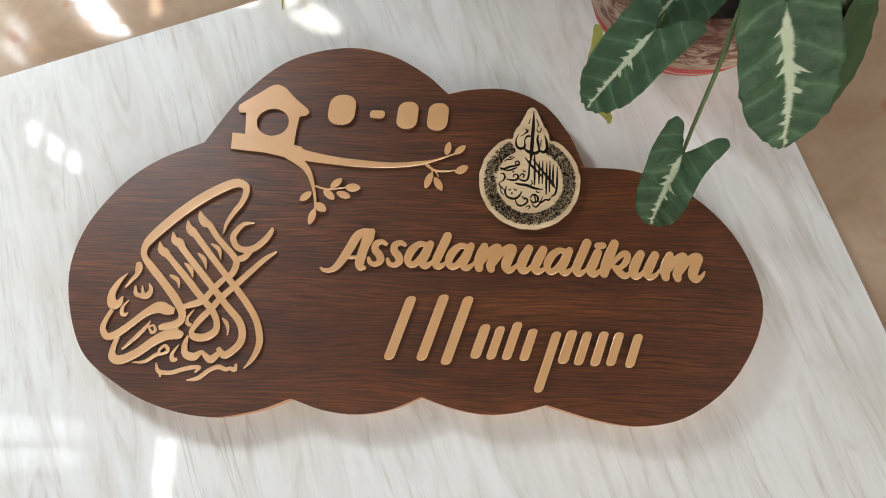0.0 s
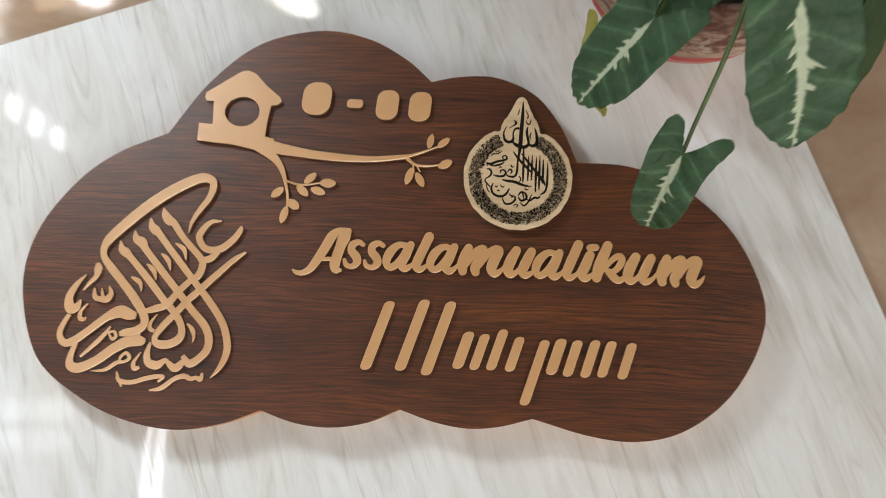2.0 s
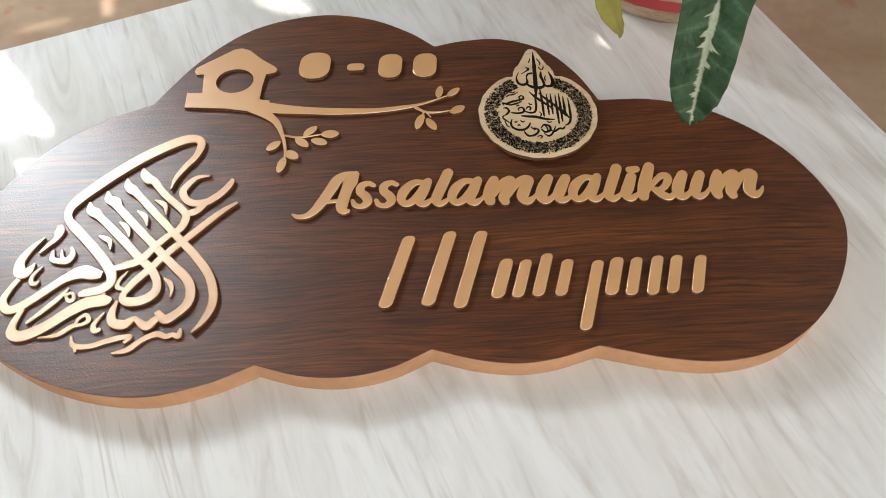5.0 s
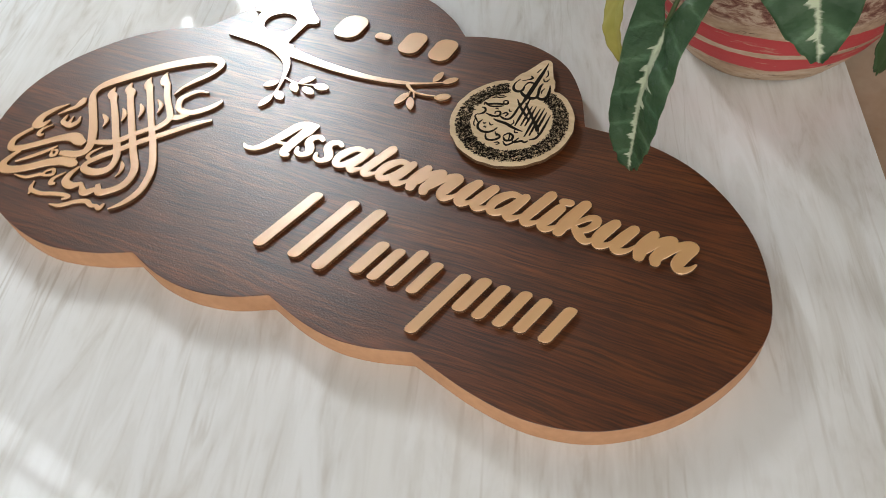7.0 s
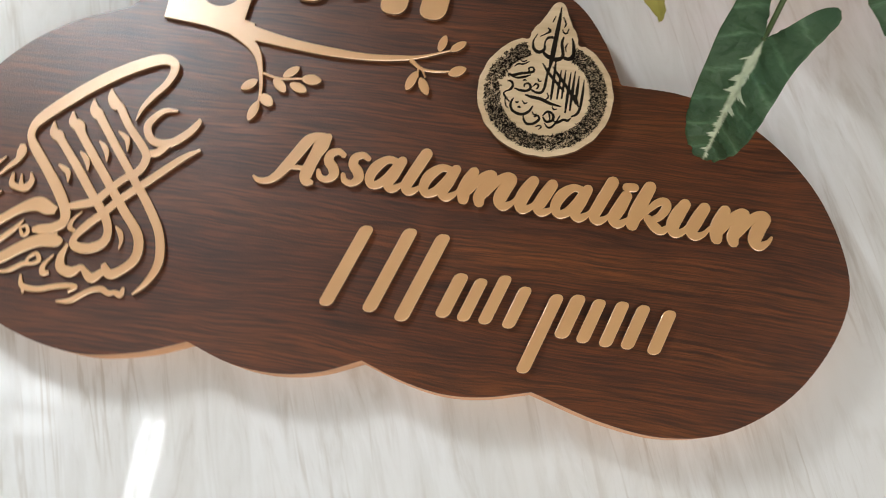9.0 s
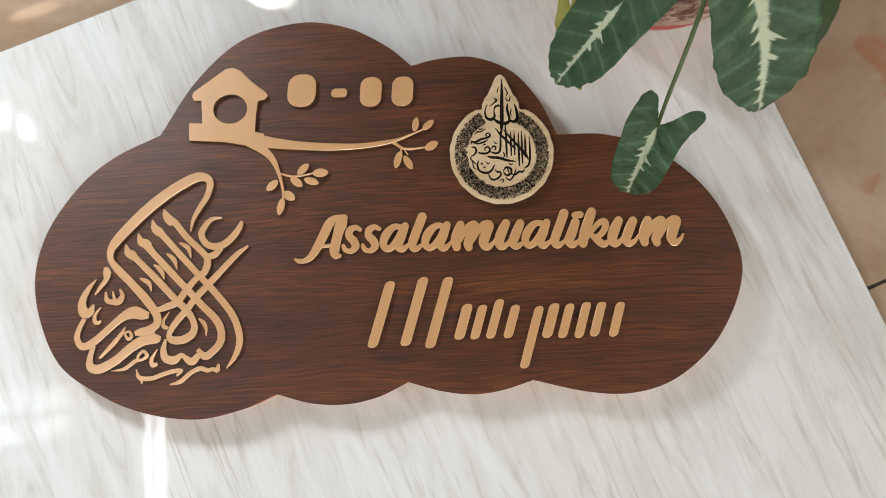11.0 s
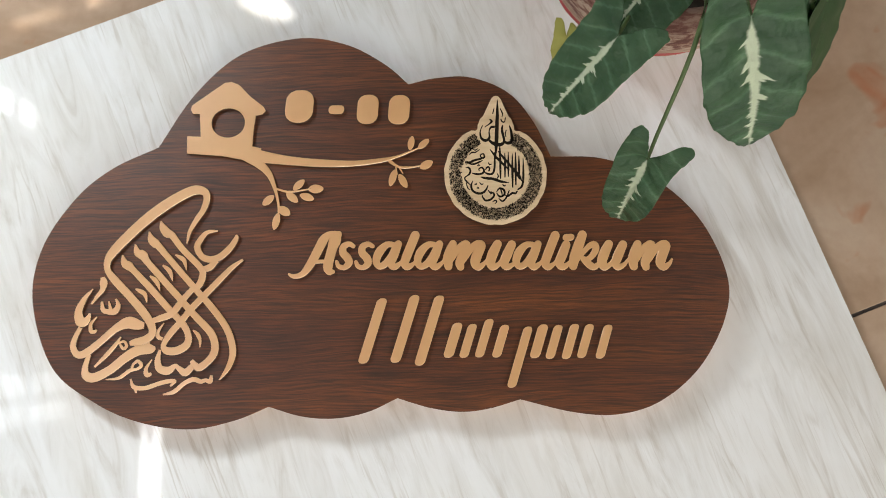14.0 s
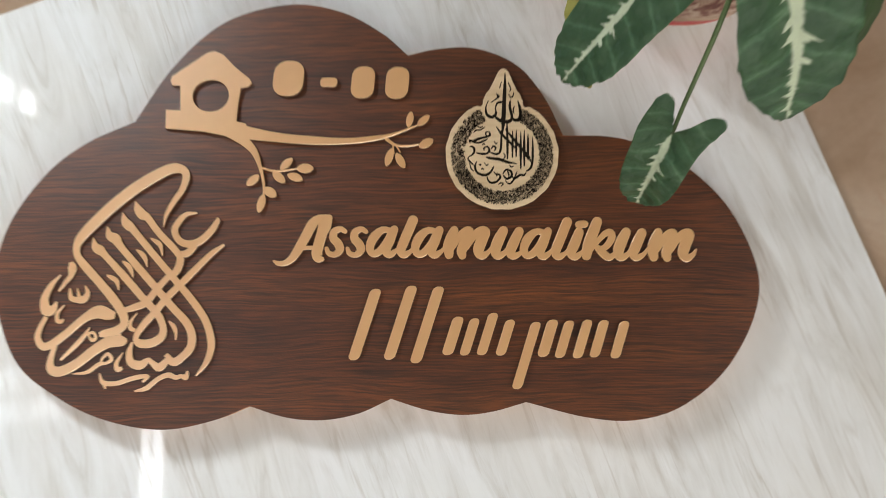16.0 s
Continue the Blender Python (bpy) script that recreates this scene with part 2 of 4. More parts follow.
def pot_material():
    """Bare clay with painted red rings and dark scuffs; the height picks the ring."""
    m, nt, b = shader("painted_clay", 0.75)
    tc = nt.nodes.new("ShaderNodeTexCoord")
    sep = nt.nodes.new("ShaderNodeSeparateXYZ")
    nt.links.new(tc.outputs["Object"], sep.inputs[0])
    v = coords(nt, (1, 1, 3))
    wob = noise_tex(nt, v, 22.0, 3.0)
    z = mathed(nt, "MULTIPLY_ADD", wob, 0.007, sep.outputs[2])
    rings = nt.nodes.new("ShaderNodeValToRGB")
    rings.color_ramp.interpolation = "CONSTANT"
    e = rings.color_ramp.elements
    e[-1].position = 1.0
    for p in (0.23, 0.345, 0.39, 0.515):
        e.new(p)
    vals = (0, 1, 0, 1, 0, 0)
    for el, val in zip(e, vals):
        el.color = (val, val, val, 1)
    nt.links.new(mathed(nt, "MULTIPLY", z, 1.0 / 0.125), rings.inputs[0])
    worn = noise_tex(nt, coords(nt, (1, 1, 4)), 45.0, 5.0, 0.7)
    keep = mathed(nt, "MULTIPLY", rings.outputs[0], ramp(nt, worn, [(0.30, (0.2, 0.2, 0.2)), (0.42, (1, 1, 1))]))
    clay = ramp(nt, noise_tex(nt, v, 30.0, 5.0, 0.65), [(0.3, (0.22, 0.14, 0.095)), (0.5, (0.40, 0.29, 0.20)), (0.7, (0.52, 0.42, 0.33))])
    clay = mixed(nt, ramp(nt, worn, [(0.60, (0, 0, 0)), (0.66, (1, 1, 1))]), clay, (0.09, 0.055, 0.035))
    high = ramp(nt, sep.outputs[2], [(0.066, (0, 0, 0)), (0.074, (1, 1, 1))])
    peel = noise_tex(nt, coords(nt, (1, 1, 2.5)), 70.0, 6.0, 0.7, 0.6)
    bare = ramp(nt, peel, [(0.40, (0.12, 0.040, 0.030)), (0.48, (0.24, 0.125, 0.09)), (0.57, (0.46, 0.35, 0.27))])
    clay = mixed(nt, high, clay, bare)
    washed = ramp(nt, sep.outputs[2], [(0.096, (0, 0, 0)), (0.108, (0.6, 0.6, 0.6))])
    clay = mixed(nt, washed, clay, (0.13, 0.045, 0.034))
    col = mixed(nt, keep, clay, (0.42, 0.045, 0.050))
    nt.links.new(col, b.inputs["Base Color"])
    bumped(nt, b, worn, 0.5, 0.002)
    return m


WALNUT = walnut_material()
MDF = speckled("mdf_edge", ((0.40, 0.21, 0.11), (0.52, 0.29, 0.16)), 0.8, scale=160.0)
GOLD = speckled("gold_acrylic", ((0.84, 0.445, 0.168), (0.90, 0.505, 0.200)), 0.32, 0.20, 70.0, 0.04)
for key, value in (("Coat Weight", 1.0), ("Coat Roughness", 0.33), ("Coat IOR", 2.7)):
    GOLD.node_tree.nodes["Principled BSDF"].inputs[key].default_value = value
CUT_EDGE = speckled("scorched_cut_edge", ((0.075, 0.036, 0.016), (0.13, 0.062, 0.026)), 0.7, scale=300.0)
MARBLE = marble_material()
BEIGE = beige_tile_material()
GROUT = speckled("dark_grout", ((0.05, 0.04, 0.035), (0.10, 0.08, 0.07)), 0.9, scale=200.0)
TILE_EDGE = speckled("tile_body", ((0.30, 0.25, 0.20), (0.42, 0.36, 0.30)), 0.8, scale=200.0)
# unseen walls and ceiling, coloured dark to hold down bounce and reflections
DARK_WALL = speckled("dark_wall", ((0.10, 0.088, 0.075), (0.135, 0.12, 0.105)), 0.9, scale=20.0)
DARK_CEILING = speckled("dark_ceiling", ((0.075, 0.062, 0.05), (0.10, 0.085, 0.07)), 0.9, scale=20.0)
FRAME = speckled("window_paint", ((0.20, 0.17, 0.14), (0.28, 0.24, 0.20)), 0.5, scale=40.0)
BIRCH = speckled("birch_ply", ((0.60, 0.425, 0.245), (0.80, 0.62, 0.40)), 0.6, scale=90.0, stretch=(0.35, 3.0, 1.0))
INK = speckled("burnt_engraving", ((0.010, 0.007, 0.005), (0.022, 0.016, 0.011)), 0.9, scale=300.0, spec=0.1)
LEAF = leaf_material()
# plain underside of the rear leaf, with the shade there put into its green
PLAIN_SHADED_LEAF = speckled("plain_shaded_leaf", ((0.020, 0.045, 0.016), (0.040, 0.075, 0.028)), 0.5, scale=50.0, spec=0.3)
STALK = speckled("green_stalk", ((0.05, 0.085, 0.025), (0.10, 0.16, 0.05)), 0.5, scale=120.0)
LIME = speckled("young_leaf", ((0.16, 0.30, 0.04), (0.26, 0.42, 0.07)), 0.45, scale=60.0)
WITHERED = speckled("withered_leaf", ((0.26, 0.27, 0.05), (0.42, 0.38, 0.10)), 0.7, scale=80.0)
CLAY = pot_material()
LINING = speckled("dark_red_wash", ((0.10, 0.028, 0.024), (0.20, 0.065, 0.05)), 0.8, scale=60.0)
SOIL = speckled("potting_soil", ((0.018, 0.012, 0.008), (0.05, 0.035, 0.024)), 0.95, scale=140.0, bump=0.9)


# building helpers -----------------------------------------------------------
def part(name, bm, material, parent=None, label="", smooth=False):
    """Links a bmesh as one mesh object, under its thing if one is given. Laser-cut sheet shows a scorched edge."""
    me = bpy.data.meshes.new(name)
    if material in (GOLD, BIRCH):
        material = (material, CUT_EDGE)
        bm.normal_update()
        for f in bm.faces:
            f.material_index = int(abs(f.normal.z) < 0.25)
    bm.to_mesh(me)
    bm.free()
    for m in material if isinstance(material, (list, tuple)) else (material,):
        me.materials.append(m)
    if smooth:
        me.shade_smooth()
    ob = new(name, me)
    ob.parent = parent
    if label:
        ob["label"] = label
    return ob


def box(bm, x0, x1, y0, y1, z0, z1, bevel=0.0):
    vs = [bm.verts.new((x, y, z)) for z in (z0, z1) for x, y in ((x0, y0), (x1, y0), (x1, y1), (x0, y1))]
    fs = [bm.faces.new([vs[i] for i in q]) for q in ((3, 2, 1, 0), (4, 5, 6, 7), (0, 1, 5, 4), (1, 2, 6, 5), (2, 3, 7, 6), (3, 0, 4, 7))]
    if bevel:
        edges = {e for f in fs for e in f.edges}
        bmesh.ops.bevel(bm, geom=list(edges), offset=bevel, segments=2, affect="EDGES", profile=0.6)
    return fs


def smooth_line(points, steps=7):
    """Catmull-Rom through points of any dimension."""
    p = [np.array(q, float) for q in points]
    p = [2 * p[0] - p[1]] + p + [2 * p[-1] - p[-2]]
    out = []
    for a, b, c, d in zip(p, p[1:], p[2:], p[3:]):
        for i in range(steps):
            t = i / steps
            out.append(0.5 * (2 * b + (c - a) * t + (2 * a - 5 * b + 4 * c - d) * t * t + (3 * b - a - 3 * c + d) * t ** 3))
    out.append(p[-2])
    return out


def ribbon(points, z0, z1, chamfer=0.0004, steps=6, rounded=False):
    """A cut-out stroke: a band of changing width along a curve, with upright sides and a slightly eased top edge. Millimetres."""
    bm = bmesh.new()
    line = smooth_line(points, steps)
    if rounded:                                     # round both ends of the stroke
        for end, inner in ((0, 1), (-1, -2)):
            d = line[end][:2] - line[inner][:2]
            d = d / (np.linalg.norm(d) + 1e-9)
            w = line[end][2]
            cap = [np.array((*(line[end][:2] + d * w / 2 * math.sin(a)), w * math.cos(a))) for a in (0.45, 0.85, 1.2, 1.45)]
            line = cap[::-1] + line if end == 0 else line + cap
    xy = [q[:2] / 1000 for q in line]
    rows = []
    for i, q in enumerate(line):
        d = xy[min(i + 1, len(xy) - 1)] - xy[max(i - 1, 0)]
        d = d / (np.linalg.norm(d) + 1e-9)
        n = np.array((-d[1], d[0]))
        h = max(q[2], 0.5) / 2000
        c = min(chamfer, h * 0.4)
        a, b = xy[i] + n * h, xy[i] - n * h
        ai, bi = xy[i] + n * (h - c), xy[i] - n * (h - c)
        top = z1 + 0.00003 * i / len(line)          # a hair's rise, where a stroke crosses itself
        rows.append([bm.verts.new((*p, z)) for p, z in ((a, z0), (a, top - c), (ai, top), (bi, top), (b, top - c), (b, z0))])
    for r, s in zip(rows, rows[1:]):
        for k in range(5):
            bm.faces.new((r[k], r[k + 1], s[k + 1], s[k]))
    bm.faces.new(rows[0][::-1])
    bm.faces.new(rows[-1])
    bmesh.ops.recalc_face_normals(bm, faces=bm.faces)
    return bm


def cut_plate(loops, z0, z1, bevel=0.0003):
    """A flat plate between z0 and z1, cut to closed outlines (the first is the rim, the others are holes)."""
    cu = bpy.data.curves.new("cut", "CURVE")
    cu.dimensions, cu.fill_mode = "2D", "BOTH"
    cu.extrude, cu.bevel_depth, cu.bevel_resolution = (z1 - z0) / 2 - bevel, bevel, 1
    cu.offset = -bevel if bevel else 0.0
    for loop in loops:
        sp = cu.splines.new("POLY")
        sp.points.add(len(loop) - 1)
        for p, q in zip(sp.points, loop):
            p.co = (q[0], q[1], 0, 1)
        sp.use_cyclic_u = True
    ob = new("cut", cu)
    me = bpy.data.meshes.new_from_object(ob.evaluated_get(bpy.context.evaluated_depsgraph_get()))
    bm = bmesh.new()
    bm.from_mesh(me)
    bpy.data.objects.remove(ob)
    bpy.data.curves.remove(cu)
    bpy.data.meshes.remove(me)
    bmesh.ops.translate(bm, verts=bm.verts, vec=(0, 0, (z0 + z1) / 2))
    return bm


def ellipse(cx, cy, rx, ry, n=48):
    return [(cx + rx * math.cos(2 * math.pi * i / n), cy + ry * math.sin(2 * math.pi * i / n)) for i in range(n)]


def lens_loop(cx, cy, angle, length, width, n=14):
    """A pointed leaf outline."""
    pts = [(length / 2 * -math.cos(math.pi * i / n), width / 2 * math.sin(math.pi * i / n) ** 1.3) for i in range(n + 1)]
    pts += [(x, -y) for x, y in pts[-2:0:-1]]
    c, s = math.cos(radians(angle)), math.sin(radians(angle))
    return [(cx + x * c - y * s, cy + x * s + y * c) for x, y in pts]


def tube(points, radii, sides=8):
    bm = bmesh.new()
    line = smooth_line([(*p, r) for p, r in zip(points, radii)], 6)
    rings = []
    for i, q in enumerate(line):
        d = Vector(line[min(i + 1, len(line) - 1)][:3]) - Vector(line[max(i - 1, 0)][:3])
        d.normalize()
        a = d.cross(Vector((0.3, 0.9, 0.1))).normalized()
        b = d.cross(a)
        rings.append([bm.verts.new(Vector(q[:3]) + (a * math.cos(2 * math.pi * k / sides) + b * math.sin(2 * math.pi * k / sides)) * q[3]) for k in range(sides)])
    for r, s in zip(rings, rings[1:]):
        for k in range(sides):
            bm.faces.new((r[k], r[(k + 1) % sides], s[(k + 1) % sides], s[k]))
    bm.faces.new(rings[0][::-1])
    bm.faces.new(rings[-1])
    bmesh.ops.recalc_face_normals(bm, faces=bm.faces)
    return bm


def thing(name, label, category, at=(0, 0, 0), **kw):
    e = new(name)
    e.location = at
    e.empty_display_size = 0.05
    return tagged(e, label, category, **kw)


# the room -------------------------------------------------------------------
FLOOR_Z = -0.009
AXIS = 19.6                       # turn of the tiling


def wall(name, lo, hi, thick0, thick1, along, holes, label):
    """A wall along x or y, from lo to hi, with openings (lo, hi, z0, z1), of blocks that butt."""
    bm = bmesh.new()
    cutsat = sorted({lo, hi, *(v for h in holes for v in h[:2])})
    for a, b in zip(cutsat, cutsat[1:]):
        z = FLOOR_Z
        for c0, c1 in sorted(h[2:] for h in holes if h[0] <= a and h[1] >= b):
            if c0 > z:
                box(bm, *((thick0, thick1, a, b) if along == "y" else (a, b, thick0, thick1)), z, c0)
            z = c1
        box(bm, *((thick0, thick1, a, b) if along == "y" else (a, b, thick0, thick1)), z, WALL_TOP)
    return tagged(part(name, bm, DARK_WALL), label, "wall", kind="structure")


# ragged gaps added to the unseen north wall shape the sun's flecks: place on the floor, length and width, turn
FLECKS = [(-0.206, 0.276, 0.030, 0.012, 4), (-0.138, 0.260, 0.054, 0.025, -32), (-0.160, 0.282, 0.034, 0.026, 40), (-0.276, 0.300, 0.020, 0.018, 60), (-0.305, 0.282, 0.012, 0.036, 10), (-0.350, 0.262, 0.034, 0.010, 15), (-0.372, 0.255, 0.018, 0.010, -20), (-0.226, 0.314, 0.012, 0.010, 0), (-0.205, 0.322, 0.030, 0.018, 30), (0.166, 0.178, 0.030, 0.018, -10), (0.150, 0.188, 0.026, 0.020, -20), (-0.420, 0.232, 0.020, 0.008, 30)]


def gap(x, y, length, width, turn, seed):
    """The outline in the wall, as x and height, of the added gap that shapes one fleck."""
    pts = []
    c, s = math.cos(radians(turn)), math.sin(radians(turn))
    for i in range(18):
        a = 2 * math.pi * i / 18
        r = 0.5 * (1 + 0.45 * noise.noise((math.cos(a) * 1.3 + seed * 7.3, math.sin(a) * 1.3, seed)))
        u, v = r * length * math.cos(a), r * width * math.sin(a)
        fx, fy = x + u * c - v * s, y + u * s + v * c
        k = (ROOM[3] + 0.002 - fy) / SUN_WAY.y
        pts.append((fx + SUN_WAY.x * k, SUN_WAY.z * k))
    return pts


def north_wall():
    x0, x1 = ROOM[0] - 0.12, ROOM[1] + 0.12
    loops = [[(x0, FLOOR_Z), (x1, FLOOR_Z), (x1, WALL_TOP), (x0, WALL_TOP)]]
    loops += [[(a, z0), (c, z0), (c, z1), (a, z1)] for a, c, z0, z1 in (NORTH_WINDOW, UPPER_WINDOW)]
    loops += [gap(*f, n) for n, f in enumerate(FLECKS)]
    bm = cut_plate(loops, 0.0, 0.004, 0.0)
    bmesh.ops.transform(bm, matrix=Matrix.Translation((0, ROOM[3] + 0.004, 0)) @ Matrix.Rotation(radians(90), 4, "X"), verts=bm.verts)
    return tagged(part("wall_north", bm, DARK_WALL), "unseen thin dark screen wall with two barred windows and gaps added for sun flecks", "wall", kind="structure")


north_wall()
wall("wall_west", ROOM[2], ROOM[3], ROOM[0] - 0.12, ROOM[0], "y", (TALL_WINDOW, HIGH_WINDOW, SIDE_WINDOW, CORNER_WINDOW), "unseen dark plain wall with four small barred windows")
wall("wall_east", ROOM[2], ROOM[3], ROOM[1], ROOM[1] + 0.12, "y", (EAST_FILL,), "unseen dark plain wall with a wide opening added for fill light")
wall("wall_south", ROOM[0] - 0.12, ROOM[1] + 0.12, ROOM[2] - 0.12, ROOM[2], "x", (SOUTH_FILL,), "unseen dark plain wall with a tall opening added for fill light")
bm = bmesh.new()
box(bm, ROOM[0] - 0.12, ROOM[1] + 0.12, ROOM[2] - 0.12, ROOM[3] + 0.12, WALL_TOP, WALL_TOP + 0.1)
tagged(part("ceiling", bm, DARK_CEILING), "unseen plain ceiling, coloured dark to keep its reflection down", "ceiling", kind="structure")

for n, (hole, bars, rails, along) in enumerate(((NORTH_WINDOW, 2, 2, "x"), (UPPER_WINDOW, 1, 3, "x"), (TALL_WINDOW, 2, 3, "y"), (HIGH_WINDOW, 1, 2, "y"), (SIDE_WINDOW, 1, 3, "y"), (CORNER_WINDOW, 2, 3, "y")), 1):
    c, _, w2, hh = middle(hole)
    at = (c, ROOM[3] + 0.012, hole[2]) if along == "x" else (ROOM[0] - 0.012, c, hole[2])
    w = thing("window_%d" % n, "dark painted window frame with slim bars", "window", at, kind="structure")
    w.rotation_euler = (0, 0, radians(90) if along == "x" else 0)
    hw, t = w2 / 2, 0.018 if w2 > 0.1 else 0.008
    for a in ((-hw, -hw + t, 0, hh), (hw - t, hw, 0, hh), (-hw + t, hw - t, 0, t), (-hw + t, hw - t, hh - t, hh)):
        bm = bmesh.new()
        box(bm, -0.010, 0.010, *a, bevel=0.002)
        part("window_frame", bm, FRAME, w)
    for k in range(1, bars):
        y = -hw + 2 * hw * k / bars
        bm = bmesh.new()
        box(bm, -0.004, 0.006, y - 0.012, y + 0.012, t, hh - t, 0.002)
        part("bar", bm, FRAME, w)
    for k in range(1, rails):
        z = hh * k / rails
        bm = bmesh.new()
        box(bm, -0.009, -0.0045, -hw + t, hw - t, z - 0.020, z + 0.020, 0.002)
        part("rail", bm, FRAME, w)

# the sign -------------------------------------------------------------------
TOP = 0.018
sign = thing("name_sign", "cloud-shaped dark walnut sign with gold lettering on a pale tile", "sign")
LOBES = [
    [(-228, 119), (-196, 167), (-155, 203), (-103, 217), (-60, 210), (-26, 191), (-4, 171)],
    [(-4, 171), (20, 176), (52, 176), (85, 161), (107, 133), (121, 101)],
    [(121, 101), (166, 98), (210, 80), (249, 42), (270, -8), (266, -46), (241, -88), (205, -116), (168, -126), (130, -123), (85, -111)],
    [(85, -111), (58, -118), (34, -120), (8, -116), (-20, -107)],
    [(-20, -107), (-46, -118), (-74, -122.5), (-102, -120), (-130.5, -111)],
    [(-130.5, -111), (-160, -122), (-198, -128), (-240, -121), (-278, -104), (-316, -73), (-335, -16), (-328, 32), (-300, 75), (-268, 101), (-228, 119)],
]
cloud = [(q[0] / 1000, q[1] / 1000) for lobe in LOBES for q in smooth_line(lobe, 10)[:-1]]
body = part("board", cut_plate([cloud], 0.0, TOP - 0.0008, 0.0002), MDF, sign, "brown fibreboard core with a bare sawn edge")
part("veneer", cut_plate([cloud], TOP - 0.0008, TOP, 0.0002), WALNUT, sign, "dark walnut laminate face")

LETTER = TOP + 0.0026
CALLIGRAPHY = []
CALLIGRAPHY.append([(-201, 31, 0.9), (-199, 41, 3.2), (-193, 52, 4.6), (-187, 61, 5.1), (-184, 71, 6), (-186, 77, 6.9), (-194, 79, 8.3), (-205, 75, 8.8), (-222, 65, 9.2), (-239, 52, 9.2), (-255, 37, 8.8), (-266, 25, 7.9), (-270, 17, 6), (-269, 9, 5.6), (-262, 0, 6.9), (-251, -12, 6.9), (-239, -26, 7.4), (-231, -38, 6.9), (-230, -46, 6.5), (-236, -51, 6.9), (-245, -53, 6), (-249, -54, 3.7)])
CALLIGRAPHY.append([(-224, 52, 1.4), (-222, 46, 6.5), (-218, 41, 7.9), (-214, 39, 6), (-205, 27, 5.6), (-189, 10, 5.6), (-187, 3, 6), (-190, -5, 6), (-197, -10, 5.1), (-205, -19, 5.6), (-213, -29, 6), (-223, -33, 5.6), (-230, -35, 4.2)])
CALLIGRAPHY.append([(-234, 43, 1.4), (-232, 36, 6.5), (-228, 32, 7.9), (-225, 29, 6), (-209, 10, 5.6), (-191, -11, 5.6), (-178, -26, 6), (-166, -43, 6), (-161, -58, 6), (-161, -68, 5.6), (-165, -78, 4.2), (-172, -87, 0.9)])
CALLIGRAPHY.append([(-246, 32, 1.4), (-244, 25, 6.5), (-239, 22, 8.3), (-235, 16, 6), (-222, 1, 6), (-207, -16, 6), (-192, -33, 6), (-180, -46, 6.5), (-176, -56, 6.5), (-177, -65, 6.5), (-183, -72, 6), (-190, -76, 6.5), (-196, -70, 3.7)])
CALLIGRAPHY.append([(-257, 23, 1.4), (-255, 16, 6.5), (-251, 13, 7.9), (-247, 9, 5.6), (-232, -7, 6), (-217, -24, 6), (-204, -38, 6), (-199, -48, 5.6), (-200, -56, 6.5), (-208, -61, 6.9), (-217, -61, 6.5), (-220, -56, 4.6), (-214, -46, 5.6), (-205, -36, 5.6), (-197, -26, 5.6), (-182, -11, 5.6), (-163, 8, 4.6), (-152, 16, 1.9)])
CALLIGRAPHY.append([(-174, 42, 1.4), (-183, 41, 3.7), (-189, 35, 5.1), (-192, 28, 5.6), (-188, 20, 5.6), (-181, 17, 6), (-172, 19, 6), (-163, 27, 5.6), (-158, 35, 4.2), (-158, 38, 1.4)])
CALLIGRAPHY.append([(-175, 16, 4.6), (-181, 10, 6), (-187, 9, 4.6), (-192, 11, 2.3)])
CALLIGRAPHY.append([(-211, 22, 1.4), (-206, 19, 3.7), (-203, 16, 3.7), (-201, 8, 0.9)])
CALLIGRAPHY.append([(-222, 13, 1.4), (-218, 10, 3.7), (-215, 6, 3.7), (-213, -1, 0.9)])
CALLIGRAPHY.append([(-233, 4, 1.4), (-229, 1, 3.7), (-226, -3, 3.7), (-224, -9, 0.9)])
CALLIGRAPHY.append([(-245, -7, 1.4), (-241, -9, 3.7), (-237, -12, 3.7), (-235, -19, 0.9)])
CALLIGRAPHY.append([(-190, -76, 5.6), (-194, -74, 4.6), (-201, -80, 6.5), (-207, -76, 4.2), (-210, -74, 3.7), (-216, -78, 6.9), (-223, -76, 6.5), (-225, -69, 5.1), (-223, -60, 1.9)])
CALLIGRAPHY.append([(-274, 4, 3.7), (-273, -1, 6.9), (-274, -7, 4.2), (-278, -12, 3.2), (-283, -19, 1.4)])
CALLIGRAPHY.append([(-282, -6, 0.9), (-289, -14, 4.2), (-294, -25, 6.5), (-292, -34, 8.8), (-287, -33, 6.5), (-284, -27, 1.4)])
CALLIGRAPHY.append([(-292, -39, 3.7), (-296, -47, 4.2), (-298, -55, 5.1), (-294, -62, 6), (-287, -61, 6.5), (-275, -52, 6), (-262, -41, 6.5), (-251, -36, 10.2), (-243, -38, 9.2), (-237, -39, 5.1)])
CALLIGRAPHY.append([(-274, -17, 1.9), (-273, -24, 4.2), (-269, -26, 4.6), (-263, -26, 5.6), (-260, -21, 4.2), (-262, -15, 1.4)])
CALLIGRAPHY.append([(-268, -17, 1.4), (-267, -22, 2.8), (-266, -25, 3.7)])
CALLIGRAPHY.append([(-278, -30, 0.9), (-283, -36, 2.8), (-283, -42, 3.7), (-280, -43, 3.2), (-278, -41, 1.4)])
CALLIGRAPHY.append([(-284, -62, 3.7), (-287, -73, 5.1), (-286, -80, 7.4), (-279, -82, 7.9), (-266, -76, 7.4), (-253, -66, 7.9), (-242, -60, 8.8), (-231, -59, 7.9), (-227, -58, 1.9)])
CALLIGRAPHY.append([(-248, -53, 3.7), (-239, -55, 6.5), (-232, -56, 5.6)])
